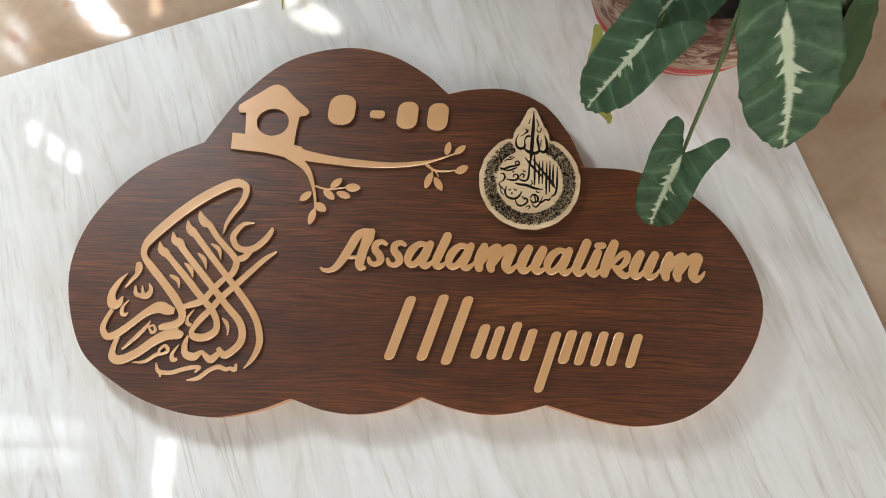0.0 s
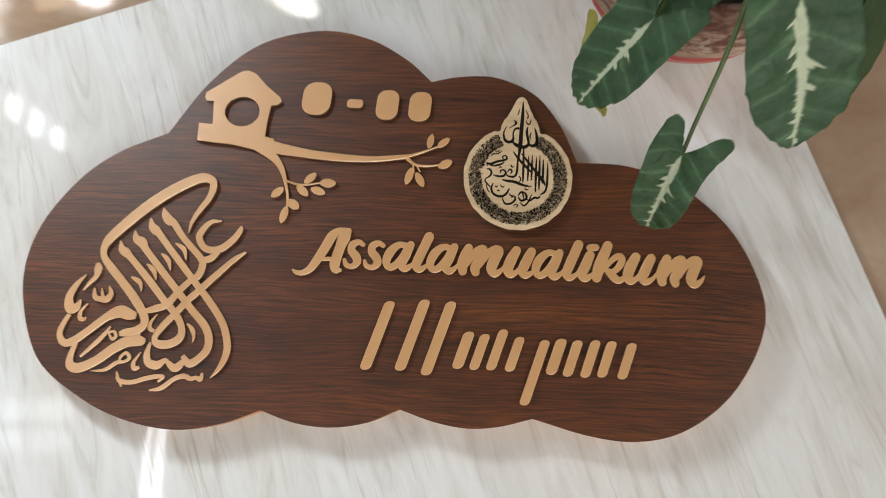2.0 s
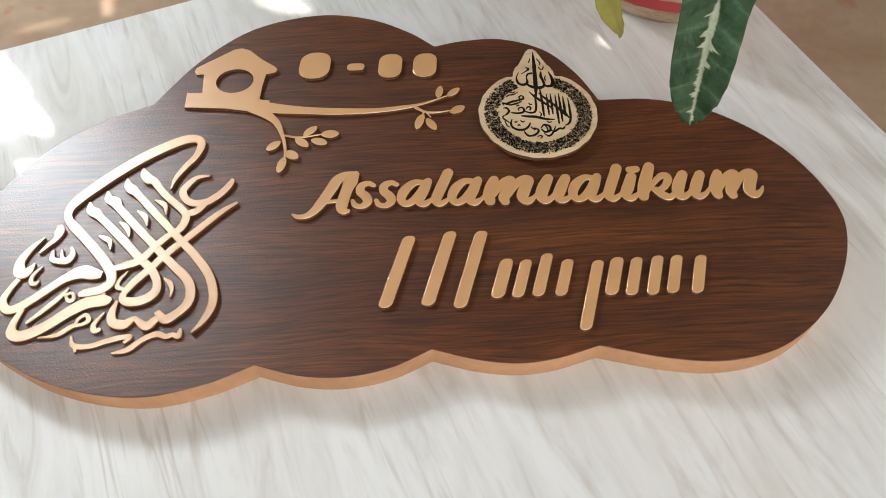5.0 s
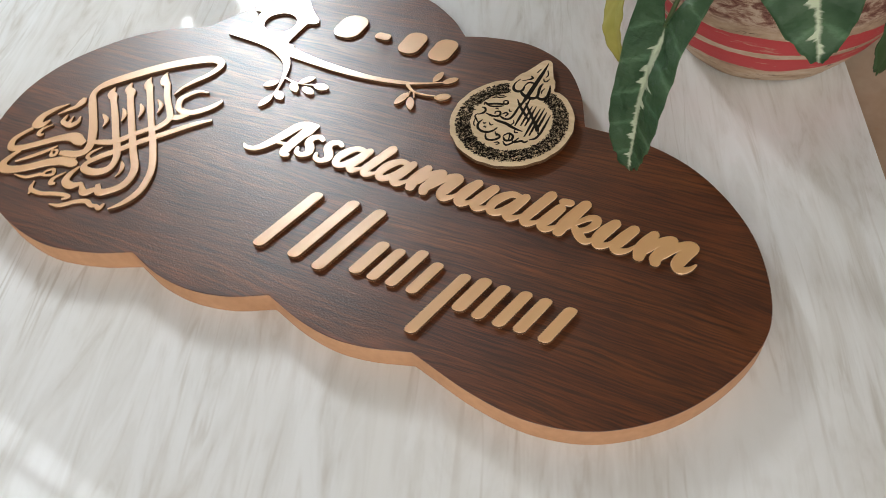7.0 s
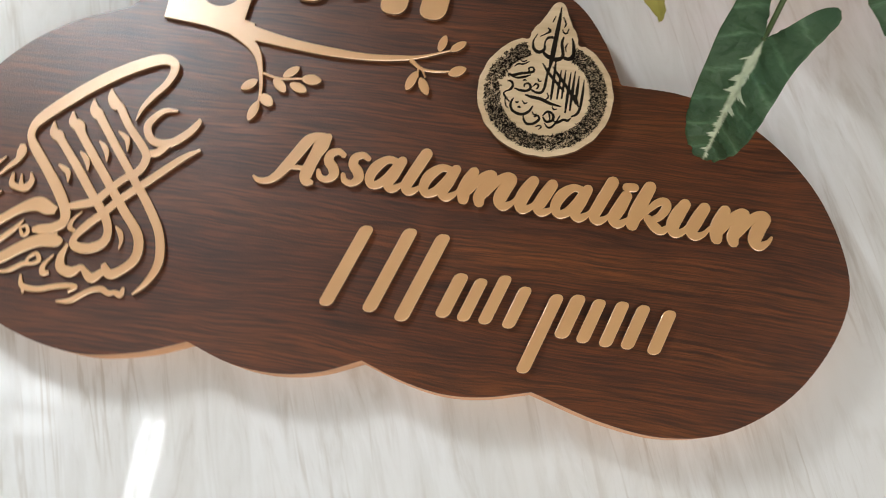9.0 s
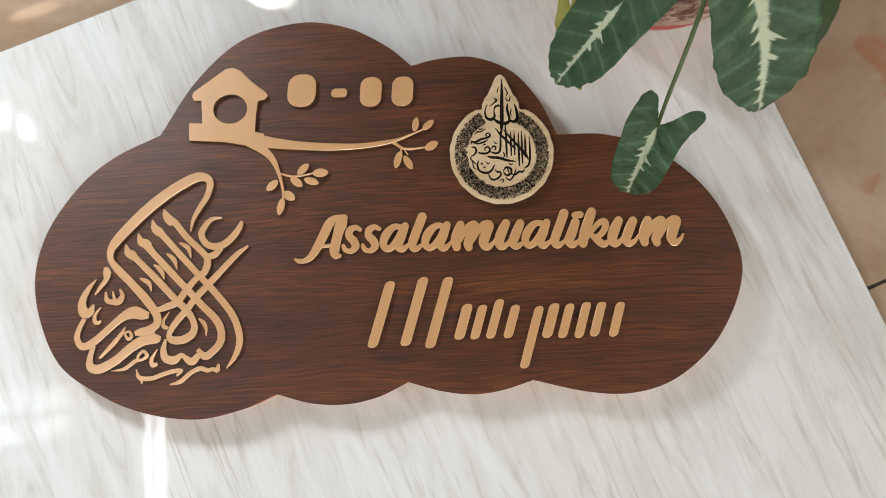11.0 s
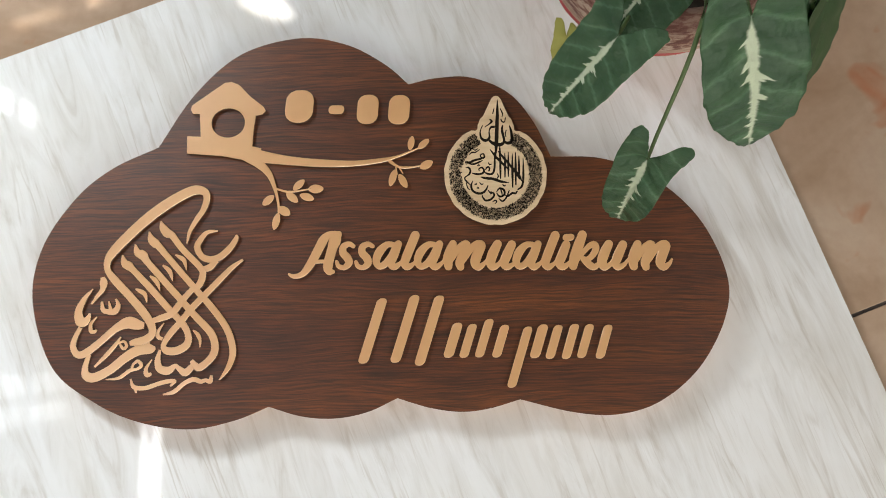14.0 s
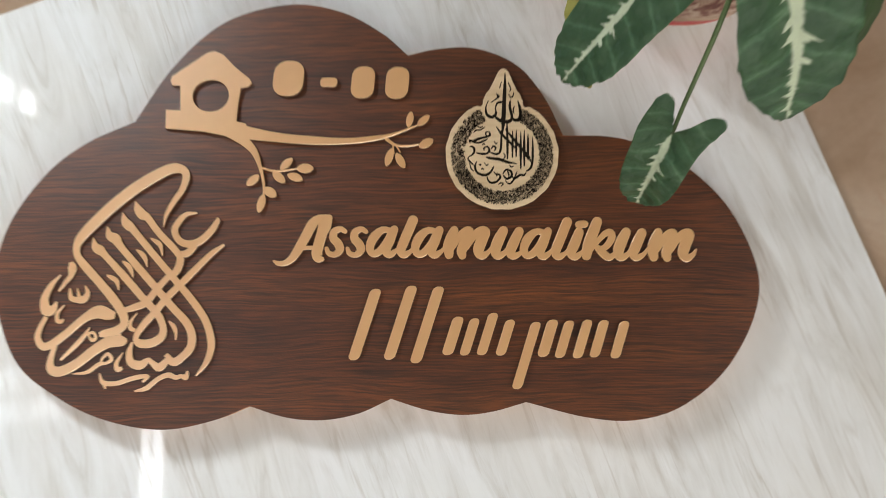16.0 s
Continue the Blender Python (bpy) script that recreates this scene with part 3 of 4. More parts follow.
CALLIGRAPHY.append([(-257, -48, 1.4), (-261, -54, 3.2), (-268, -62, 3.7), (-279, -73, 1.9)])
CALLIGRAPHY.append([(-259, -52, 1.4), (-255, -58, 2.8), (-252, -56, 2.8), (-254, -52, 2.3), (-258, -53, 1.9)])
CALLIGRAPHY.append([(-269, -84, 0.9), (-258, -83, 2.8), (-249, -77, 3.2), (-243, -76, 2.3), (-239, -73, 3.2), (-242, -69, 2.8), (-246, -72, 2.3), (-247, -76, 2.3)])
CALLIGRAPHY.append([(-230, -68, 0.9), (-235, -76, 3.2), (-234, -81, 4.2), (-230, -80, 2.3)])
CALLIGRAPHY.append([(-248, -84, 1.4), (-245, -91, 3.7), (-235, -92, 3.7), (-225, -89, 3.7), (-216, -87, 3.7), (-210, -87, 2.8), (-214, -91, 1.9)])
CALLIGRAPHY.append([(-244, -92, 3.2), (-243, -96, 1.4)])
CALLIGRAPHY.append([(-220, -98, 1.4), (-211, -96, 3.7), (-202, -89, 3.7), (-194, -86, 4.2), (-188, -88, 3.7), (-184, -87, 3.2), (-180, -88, 4.2), (-179, -83, 1.9)])
CALLIGRAPHY.append([(-220, -37, 0.9), (-225, -44, 2.8), (-225, -49, 3.7), (-221, -51, 2.8)])
CALLIGRAPHY.append([(-195, -44, 1.4), (-191, -48, 3.7), (-189, -53, 2.8), (-189, -59, 0.9)])
BRANCH_LINES = [
    [(-155, 114, 13.9), (-138, 108, 11.1), (-110, 103, 7.9), (-82, 100, 6.9), (-54, 99, 5.1), (-31, 101, 4.2), (-16, 104, 2.3), (3, 111, 1.2)],
    [(-150, 110, 11.6), (-137, 100, 7.9), (-129, 91, 5.6), (-124, 78, 3.2), (-121, 64, 2.3), (-121, 53, 1.4)],
    [(-123, 78, 1.9), (-111, 75, 1.9), (-93, 77, 1.2)],
    [(-22, 100, 3.2), (-15, 95, 2.3), (-6, 94, 1.9), (4, 95, 1.2)],
    [(-17, 95, 1.4), (-16, 88, 1.2)],
    [(-14, 94, 1.4), (-11, 89, 1.2)],
]
LEAFLETS = [
    (-103, 81, 42, 13.4, 6.5),
    (-88, 77, 0, 13.9, 7.9),
    (-109, 70, -42, 13.4, 6.9),
    (-96, 70, -20, 13.4, 6.9),
    (-130, 68, 40, 13, 6.9),
    (-116, 58, -35, 12.5, 7.9),
    (-123, 49, 75, 15.7, 6.5),
    (-3, 116, 78, 13.4, 6),
    (8, 115, 40, 13, 6),
    (10, 96, 28, 13, 7.4),
    (-20, 85, 72, 15.7, 6.5),
    (-11, 82, -62, 14.3, 6.5),
]
HOUSE = [(-202.0, 112.0), (-202.0, 128.0), (-190.0, 127.0), (-191.0, 148.0), (-197.0, 148.0), (-199.0, 152.0), (-198.0, 156.0), (-182.0, 167.0), (-169.0, 176.0), (-163.0, 177.0), (-156.0, 174.0), (-146.0, 163.0), (-134.0, 153.0), (-132.0, 149.0), (-135.0, 146.0), (-141.0, 145.0), (-143.0, 131.0), (-144.0, 117.0), (-136.0, 115.0), (-136.0, 98.0), (-153.0, 105.0), (-171.0, 109.0)]
MEDAL_STROKES = []
MEDAL_STROKES.append([(74.9, 152.6, 0.5), (74.5, 141.7, 1.9), (73.6, 128.3, 2.5), (72.6, 113.3, 2.6), (71.8, 105.0, 1.4), (71.1, 99.2, 0.8)])
MEDAL_STROKES.append([(60.9, 129.5, 0.5), (58.6, 123.7, 0.9), (59.5, 117.8, 1.7), (63.3, 115.6, 2.0), (66.6, 118.1, 1.6), (66.5, 123.5, 0.8), (68.3, 127.4, 1.4), (71.8, 128.0, 1.6)])
MEDAL_STROKES.append([(65.0, 117.2, 0.9), (69.4, 113.1, 2.3), (75.8, 111.5, 2.5), (79.5, 114.8, 1.7), (78.0, 124.0, 1.7), (78.7, 129.5, 0.8)])
MEDAL_STROKES.append([(79.1, 114.4, 1.4), (82.9, 112.7, 2.2), (86.3, 114.9, 1.9), (86.1, 122.9, 1.7), (84.5, 129.0, 0.6)])
MEDAL_STROKES.append([(81.8, 124.7, 0.6), (80.7, 121.1, 0.9), (81.5, 118.0, 0.5)])
MEDAL_STROKES.append([(77.0, 144.6, 0.6), (79.1, 139.5, 0.9), (78.3, 136.5, 0.5)])
MEDAL_STROKES.append([(67.2, 135.2, 0.6), (69.1, 132.8, 1.6), (66.4, 130.2, 0.8), (62.7, 127.7, 0.5)])
MEDAL_STROKES.append([(71.8, 145.1, 0.5), (70.2, 139.8, 0.8)])
MEDAL_STROKES.append([(77.3, 134.9, 0.6), (78.5, 132.3, 0.9), (80.5, 132.3, 0.9), (81.6, 136.1, 0.5)])
MEDAL_STROKES.append([(75.4, 110.6, 0.6), (75.4, 105.0, 1.3), (75.4, 97.0, 1.4), (75.2, 87.4, 1.4), (75.0, 80.7, 0.8)])
MEDAL_STROKES.append([(79.7, 103.9, 0.5), (79.4, 93.7, 1.4), (79.0, 81.8, 0.8)])
MEDAL_STROKES.append([(82.7, 104.5, 0.5), (82.4, 93.6, 1.4), (82.0, 82.5, 0.8)])
MEDAL_STROKES.append([(86.3, 103.1, 0.5), (85.8, 88.7, 1.6), (85.4, 72.5, 0.9)])
MEDAL_STROKES.append([(89.1, 104.3, 0.5), (88.7, 90.2, 1.6), (88.3, 74.6, 0.9)])
MEDAL_STROKES.append([(92.0, 101.0, 0.5), (91.7, 90.2, 1.6), (91.4, 80.1, 0.9)])
MEDAL_STROKES.append([(95.6, 98.7, 0.5), (95.4, 86.9, 1.4), (94.8, 78.1, 1.4), (93.1, 72.9, 1.4), (89.6, 70.5, 0.8)])
MEDAL_STROKES.append([(66.7, 107.6, 0.6), (71.2, 101.1, 1.6), (77.0, 94.7, 1.6), (83.1, 88.2, 0.9)])
MEDAL_STROKES.append([(73.7, 105.8, 0.6), (79.0, 98.8, 1.6), (84.8, 91.3, 1.6), (92.1, 79.9, 0.9)])
MEDAL_STROKES.append([(81.3, 96.5, 0.6), (86.7, 89.5, 1.4), (91.5, 83.5, 1.4), (93.6, 78.0, 0.8)])
MEDAL_STROKES.append([(57.7, 82.7, 0.8), (62.0, 81.6, 1.7), (68.3, 80.8, 1.9), (75.3, 78.2, 1.7), (82.5, 76.9, 0.6)])
MEDAL_STROKES.append([(50.4, 79.4, 0.6), (49.0, 75.4, 1.3), (50.1, 70.9, 1.4), (54.2, 68.3, 1.6), (58.6, 68.5, 1.6), (61.8, 71.1, 1.3), (63.8, 75.0, 0.8)])
MEDAL_STROKES.append([(44.8, 84.2, 0.5), (43.5, 81.6, 0.9), (45.3, 79.0, 1.1), (48.1, 76.1, 0.6)])
MEDAL_STROKES.append([(44.7, 91.5, 0.5), (47.3, 91.4, 1.3), (48.8, 88.8, 1.3), (47.7, 85.7, 1.3), (44.8, 83.5, 0.6)])
MEDAL_STROKES.append([(45.5, 94.3, 0.6), (44.9, 96.9, 0.9), (48.0, 96.0, 1.6), (52.8, 98.0, 1.6), (57.6, 99.1, 1.4), (61.4, 100.6, 1.3), (60.6, 103.5, 0.9), (58.0, 102.6, 0.9), (58.9, 99.7, 0.8)])
MEDAL_STROKES.append([(46.4, 95.6, 0.6), (50.8, 94.5, 1.1), (55.6, 95.7, 1.3), (59.8, 97.8, 0.6)])
MEDAL_STROKES.append([(48.2, 102.9, 0.5), (50.5, 105.0, 0.9), (54.0, 105.3, 0.9), (57.8, 107.7, 0.5)])
MEDAL_STROKES.append([(51.2, 108.2, 0.5), (53.7, 107.2, 0.8), (56.0, 108.4, 0.5)])
MEDAL_STROKES.append([(50.0, 86.6, 0.6), (54.0, 85.5, 1.4), (58.5, 85.7, 1.4), (60.7, 88.2, 1.4), (59.2, 91.1, 1.1), (56.4, 90.2, 0.9), (56.6, 88.0, 0.6)])
MEDAL_STROKES.append([(61.0, 86.9, 0.8), (64.8, 85.2, 1.4), (68.2, 85.7, 1.4), (69.9, 89.5, 1.4), (70.5, 97.1, 1.3), (70.7, 104.8, 0.5)])
MEDAL_STROKES.append([(62.0, 89.1, 0.6), (64.0, 91.6, 1.1), (65.8, 90.3, 1.1), (64.8, 87.7, 0.8)])
MEDAL_STROKES.append([(58.2, 67.2, 0.5), (59.1, 64.0, 1.1), (61.5, 61.7, 1.4), (65.7, 62.5, 1.4), (68.9, 65.9, 1.3), (67.7, 68.5, 1.1), (65.5, 67.3, 0.8)])
MEDAL_STROKES.append([(70.9, 68.7, 0.6), (73.8, 72.2, 1.3), (77.6, 70.5, 1.4), (77.8, 66.6, 1.4), (73.9, 64.8, 1.4), (71.2, 67.8, 0.8)])
MEDAL_STROKES.append([(74.2, 72.2, 0.6), (75.6, 68.9, 0.9), (75.9, 65.7, 0.6)])
MEDAL_STROKES.append([(78.1, 66.3, 0.6), (80.9, 65.0, 1.3), (84.8, 67.7, 1.3), (87.6, 67.3, 1.3), (89.5, 69.5, 0.6)])
MEDAL_STROKES.append([(72.6, 63.6, 0.5), (76.0, 60.6, 1.1), (79.6, 64.0, 1.1), (82.3, 70.3, 0.6)])
MEDAL_STROKES.append([(67.2, 60.2, 0.5), (69.4, 61.5, 0.8), (71.0, 60.5, 0.8), (69.3, 58.6, 0.5)])
MEDAL_STROKES.append([(51.9, 76.9, 0.6), (53.1, 76.3, 1.1), (54.1, 77.2, 0.6)])
MEDAL_STROKES.append([(53.7, 72.7, 0.6), (54.9, 73.3, 1.1), (55.9, 72.4, 0.6)])
MEDAL_STROKES.append([(71.6, 80.5, 0.5), (73.2, 83.0, 0.9), (72.0, 85.9, 0.5)])
MEDAL_STROKES.append([(63.7, 70.9, 0.5), (65.2, 68.9, 0.9), (66.8, 69.5, 0.5)])
MEDAL_STROKES.append([(64.7, 95.7, 0.5), (65.9, 93.8, 0.9), (67.5, 94.0, 0.5)])
MEDAL_STROKES.append([(55.2, 92.8, 0.6), (56.2, 93.7, 0.9), (57.4, 93.0, 0.6)])
MEDAL_STROKES.append([(44.7, 78.4, 0.5), (45.8, 73.6, 0.8), (47.9, 71.3, 0.5)])
MEDAL_STROKES.append([(76.5, 76.2, 0.5), (77.7, 74.3, 0.9), (79.9, 74.9, 0.5)])
MEDAL_STROKES.append([(56.3, 78.1, 0.5), (58.2, 76.1, 0.9), (59.8, 77.0, 0.5)])

script = thing("calligraphy", "", "", (0, 0, 0))
script.parent = sign
script["label"] = "gold Arabic greeting in cut-out calligraphy"
for i, s in enumerate(CALLIGRAPHY):
    part("stroke", ribbon(s, TOP, LETTER - 0.00004 * i), GOLD, script)

branch = thing("birdhouse_branch", "", "")
branch.parent = sign
branch["label"] = "gold cut-out birdhouse on a leafy branch"
house = [(x / 1000, y / 1000) for x, y in HOUSE]
part("birdhouse", cut_plate([house, ellipse(-0.1655, 0.139, 0.0148, 0.0134)], TOP, LETTER), GOLD, branch)
for i, s in enumerate(BRANCH_LINES):
    part("twig", ribbon(s, TOP, LETTER - 0.00004 * (i + 1), rounded=True), GOLD, branch)
for i, (x, y, a, ln, w) in enumerate(LEAFLETS):
    part("leaflet", cut_plate([lens_loop(x / 1000, y / 1000, a, ln / 1000, w / 1000)], TOP, LETTER - 0.0003), GOLD, branch)


def rounded_bar(cx, cy, width, height, slant, turn=-1.5):
    """A raised bar with rounded corners, leaning over by slant degrees. Millimetres."""
    r = min(width, height) * 0.42
    pts = []
    for sx, sy, a0 in ((1, 1, 0), (-1, 1, 90), (-1, -1, 180), (1, -1, 270)):
        for k in range(6):
            a = radians(a0 + 18 * k)
            pts.append((sx * (width / 2 - r) + r * math.cos(a), sy * (height / 2 - r) + r * math.sin(a)))
    k, c, s = math.tan(radians(slant)), math.cos(radians(turn)), math.sin(radians(turn))
    pts = [(x + y * k, y) for x, y in pts]
    return [((cx + x * c - y * s) / 1000, (cy + x * s + y * c) / 1000) for x, y in pts]


number = thing("number_bars", "", "")
number.parent = sign
number["label"] = "short gold raised bars"
for x, y, w, h in ((-102, 152.5, 25, 30), (-69, 148.5, 14, 8), (-41, 148, 19, 27), (-13, 147, 19, 27)):
    part("bar", cut_plate([rounded_bar(x, y, w, h, 4)], TOP, LETTER), GOLD, number)

name_bars = thing("slanted_bars", "", "")
name_bars.parent = sign
name_bars["label"] = "row of slanted gold raised bars"
for x, y, w, h in ((-40, -49, 9, 56), (-12, -48, 9, 58), (9, -50, 9, 60), (29, -59, 9, 30), (42, -60, 8, 29), (56, -58, 8, 33), (70, -61, 8, 28), (86, -75, 8, 52), (103, -62, 9, 29), (116, -63, 8, 29), (130, -63, 8, 30), (143, -63, 8, 29), (159, -64, 8, 29)):
    part("bar", cut_plate([rounded_bar(x, y, w, h, 17)], TOP, LETTER), GOLD, name_bars)


# the greeting: each letter's pen strokes in lettering units, y down from the baseline (x, y, width)
GLYPHS = {
    "A": [[(-4, 9, 4), (3, 13, 8), (15, 12, 10), (26, 4, 13), (37, -13, 16), (48, -34, 17), (58, -54, 17), (68, -63, 13), (80, -66, 9)],
          [(85, -64, 13), (79, -52, 22), (74, -37, 18), (69, -17, 18), (67, -4, 18), (70, 4, 15), (76, 5, 8)],
          [(40, -13, 7), (58, -14, 7)]],
    "s": [[(33, -42, 8), (25, -46, 10), (15, -41, 13), (14, -30, 14), (22, -21, 15), (25, -11, 14), (17, -3, 10), (7, -5, 9), (3, -13, 7)]],
    "a": [[(40, -44, 10), (25, -45, 12), (11, -32, 16), (5, -15, 14), (11, -5, 12), (22, -10, 13), (33, -24, 14), (42, -42, 14)],
          [(45, -46, 14), (38, -27, 16), (32, -12, 16), (38, -4, 13), (48, -10, 8), (53, -17, 4)]],
    "l": [[(26, -62, 17), (20, -47, 17), (12, -27, 17), (7, -12, 16), (12, -4, 13), (22, -9, 8), (27, -16, 4)]],
    "m": [[(15, -46, 15), (10, -32, 19), (6, -17, 19), (7, -5, 15)],
          [(12, -17, 10), (25, -37, 13), (37, -46, 14), (41, -43, 14), (34, -27, 17), (28, -12, 17), (29, -4, 14)],
          [(35, -17, 10), (48, -37, 13), (61, -46, 15), (68, -43, 15), (60, -27, 19), (56, -12, 18), (62, -4, 14), (72, -10, 8), (77, -18, 4)]],
    "u": [[(17, -46, 16), (9, -30, 19), (4, -14, 18), (8, -4, 14), (19, -9, 9), (28, -22, 6)],
          [(43, -45, 16), (35, -28, 18), (29, -12, 17), (34, -4, 13), (45, -9, 8), (52, -19, 4)]],
    "i": [[(23, -45, 16), (16, -27, 18), (10, -12, 17), (16, -4, 13), (26, -10, 8), (32, -18, 4)],
          [(23, -58, 13), (32, -59, 13)]],
    "k": [[(23, -63, 17), (15, -42, 19), (8, -22, 19), (5, -6, 16)],
          [(12, -17, 10), (25, -32, 9), (36, -43, 11), (45, -45, 13), (47, -36, 13), (39, -23, 11), (28, -16, 10)],
          [(25, -18, 12), (35, -8, 14), (44, -4, 12), (53, -11, 7)]],
}
WORD = (("A", 0), ("s", 80), ("s", 115), ("a", 150), ("l", 200), ("a", 225.5), ("m", 280), ("u", 360), ("a", 406), ("l", 457), ("i", 480), ("k", 510), ("u", 564), ("m", 619))
UNIT, LEAN = 0.477, 0.0285


def greeting():
    holder = thing("greeting", "", "")
    holder.parent = sign
    holder["label"] = "gold raised greeting in bold joined brush letters"
    for n, (glyph, x0) in enumerate(WORD):
        letter = new("letter")
        letter.parent = holder
        letter.empty_display_size = 0.01
        for k, pen in enumerate(GLYPHS[glyph]):
            line = [(-110.0 + UNIT * (x + x0) - 0.014 * y, 6.5 - UNIT * y - LEAN * UNIT * (x + x0), UNIT * w) for x, y, w in pen]
            part("stroke", ribbon(line, TOP, LETTER - 0.00003 * n - 0.00001 * k, steps=5, rounded=True), GOLD, letter)


greeting()

# the engraved medallion
MED_Z0, MED_Z1 = TOP + 0.0025, TOP + 0.0055
medal = thing("medallion", "", "")
medal.parent = sign
medal["label"] = "pale birch drop-shaped medallion with dark burnt engraving"
MX, MY, MR = 0.0708, 0.0850, 0.0450


def medal_rim():
    """A disc whose top runs up into a scalloped point."""
    pts = []
    for i in range(200):
        a = 2 * math.pi * i / 200
        off = abs((a - math.pi / 2 + math.pi) % (2 * math.pi) - math.pi)      # angle away from the tip
        r = float(np.interp(off, (0, 0.05, 0.09, 0.145, 0.205, 0.318, 0.385, 0.43, 0.50), (0.0712, 0.0702, 0.0648, 0.0582, 0.0540, 0.0485, 0.0432, 0.0428, MR)))
        r += 0.0011 * abs(math.sin(off * math.pi / 0.105)) if 0.08 < off < 0.36 else 0.0
        r += 0.0003 * abs(math.sin(a * 12)) if off > 0.5 else 0.0
        r += 0.0002 * math.sin(a * 17)
        pts.append((MX + r * math.cos(a - 0.04), MY + r * math.sin(a - 0.04)))
    return pts


part("plate", cut_plate([medal_rim()], MED_Z0, MED_Z1, 0.0002), BIRCH, medal)
part("spacer", cut_plate([ellipse(MX, MY, 0.039, 0.039)], TOP, MED_Z0), INK, medal)
rng = random.Random(5)
bm = bmesh.new()
for i in range(3200):
    a = math.pi / 2 + 0.42 + rng.random() * (2 * math.pi - 0.84)
    r = rng.uniform(0.0302, 0.0408)
    c = Vector((MX + r * math.cos(a), MY + r * math.sin(a), 0))
    t = rng.random() * math.pi
    pts = []
    ln, bend = rng.uniform(0.0012, 0.0028), rng.uniform(-1.6, 1.6)
    for k in range(4):
        s = (k / 3 - 0.5) * ln
        pts.append(c + Vector((math.cos(t + bend * k / 3), math.sin(t + bend * k / 3), 0)) * s)
    for p, q in zip(pts, pts[1:]):
        d = (q - p).normalized()
        n = Vector((-d.y, d.x, 0)) * rng.uniform(0.00010, 0.00018)
        z = MED_Z1 + 0.00008 + i * 1e-7
        vs = [bm.verts.new((*(p2 + n2).xy, zz)) for zz in (MED_Z1 - 0.0002, z) for p2, n2 in ((p, n), (p, -n), (q, -n), (q, n))]
        for f in ((4, 5, 6, 7), (0, 1, 5, 4), (1, 2, 6, 5), (2, 3, 7, 6), (3, 0, 4, 7)):
            bm.faces.new([vs[j] for j in f])
bmesh.ops.recalc_face_normals(bm, faces=bm.faces)
tagged(part("ring_engraving", bm, INK, medal, "dense dark ring of tiny engraved marks"), kind="stuff")
for i, s in enumerate(MEDAL_STROKES):
    part("engraved_stroke", ribbon([(x, y, w * 1.3) for x, y, w in s], MED_Z1 - 0.0002, MED_Z1 + 0.00012 + 0.000004 * i, 0.00005, 5), INK, medal)


# the potted plant -----------------------------------------------------------
PX, PY = 0.2145, 0.272
plant = thing("potted_plant", "arrowhead plant with dark green white-veined leaves in a red-striped clay bowl", "plant", (PX, PY, 0))


def bowl():
    bm = bmesh.new()
    z_top = 0.122
    shape = smooth_line([(0.062, 0.0005), (0.071, 0.006), (0.084, 0.028), (0.0945, 0.055), (0.0985, 0.078), (0.0965, 0.100), (0.0895, z_top)], 4)
    prof = [(0.0, 0.0005)] + [tuple(q) for q in shape]
    r = prof[-1][0]
    prof += [(r - 0.0005, z_top + 0.003), (r - 0.003, z_top + 0.0045), (r - 0.006, z_top + 0.003)]
    inner = [(r - 0.006, z_top + 0.003), (r - 0.009, z_top - 0.006), (r - 0.010, z_top - 0.020), (r - 0.014, z_top - 0.034)]

    def turned(bm, profile):
        rings = [[bm.verts.new((q * math.cos(2 * math.pi * k / 72), q * math.sin(2 * math.pi * k / 72), z)) for k in range(72)] for q, z in profile]
        for a, b in zip(rings, rings[1:]):
            for k in range(72):
                bm.faces.new((a[k], a[(k + 1) % 72], b[(k + 1) % 72], b[k]))
        for v in bm.verts:
            v.co += Vector((v.co.x, v.co.y, 0)).normalized() * 0.0016 * noise.noise(v.co * 36)
        return rings

    rings = turned(bm, prof[1:])
    bm.faces.new(rings[0][::-1])
    part("bowl", bm, CLAY, plant, "rough clay bowl with painted red rings", smooth=True)
    bm = bmesh.new()
    turned(bm, inner)
    part("lining", bm, LINING, plant, "dark red inside of the bowl", smooth=True)
    return r - 0.010, z_top - 0.024


soil_r, soil_z = bowl()
bm = bmesh.new()
bmesh.ops.create_grid(bm, x_segments=28, y_segments=28, size=soil_r * 1.0)
for v in bm.verts:
    r = max(abs(v.co.x), abs(v.co.y))
    d = v.co.xy.length
    if d > 1e-6:
        v.co.xy = v.co.xy * (r / d)
    v.co.z = soil_z + 0.006 * noise.noise(v.co * 55) + 0.003 * noise.noise(v.co * 160)
part("soil", bm, SOIL, plant, "dark crumbly potting soil", smooth=True)

BROAD = [(0.0, 0.0), (-0.08, 0.03), (-0.26, 0.06), (-0.38, 0.14), (-0.40, 0.24), (-0.31, 0.33), (-0.12, 0.375), (0.1, 0.41), (0.3, 0.43), (0.5, 0.405), (0.72, 0.31), (0.88, 0.175), (0.965, 0.07), (1.0, 0.0)]
OUTLINE = [(0.0, 0.0), (-0.12, 0.035), (-0.28, 0.075), (-0.41, 0.16), (-0.42, 0.27), (-0.28, 0.345), (-0.08, 0.365), (0.14, 0.36), (0.38, 0.35), (0.62, 0.315), (0.82, 0.215), (0.93, 0.115), (0.98, 0.045), (1.0, 0.0)]


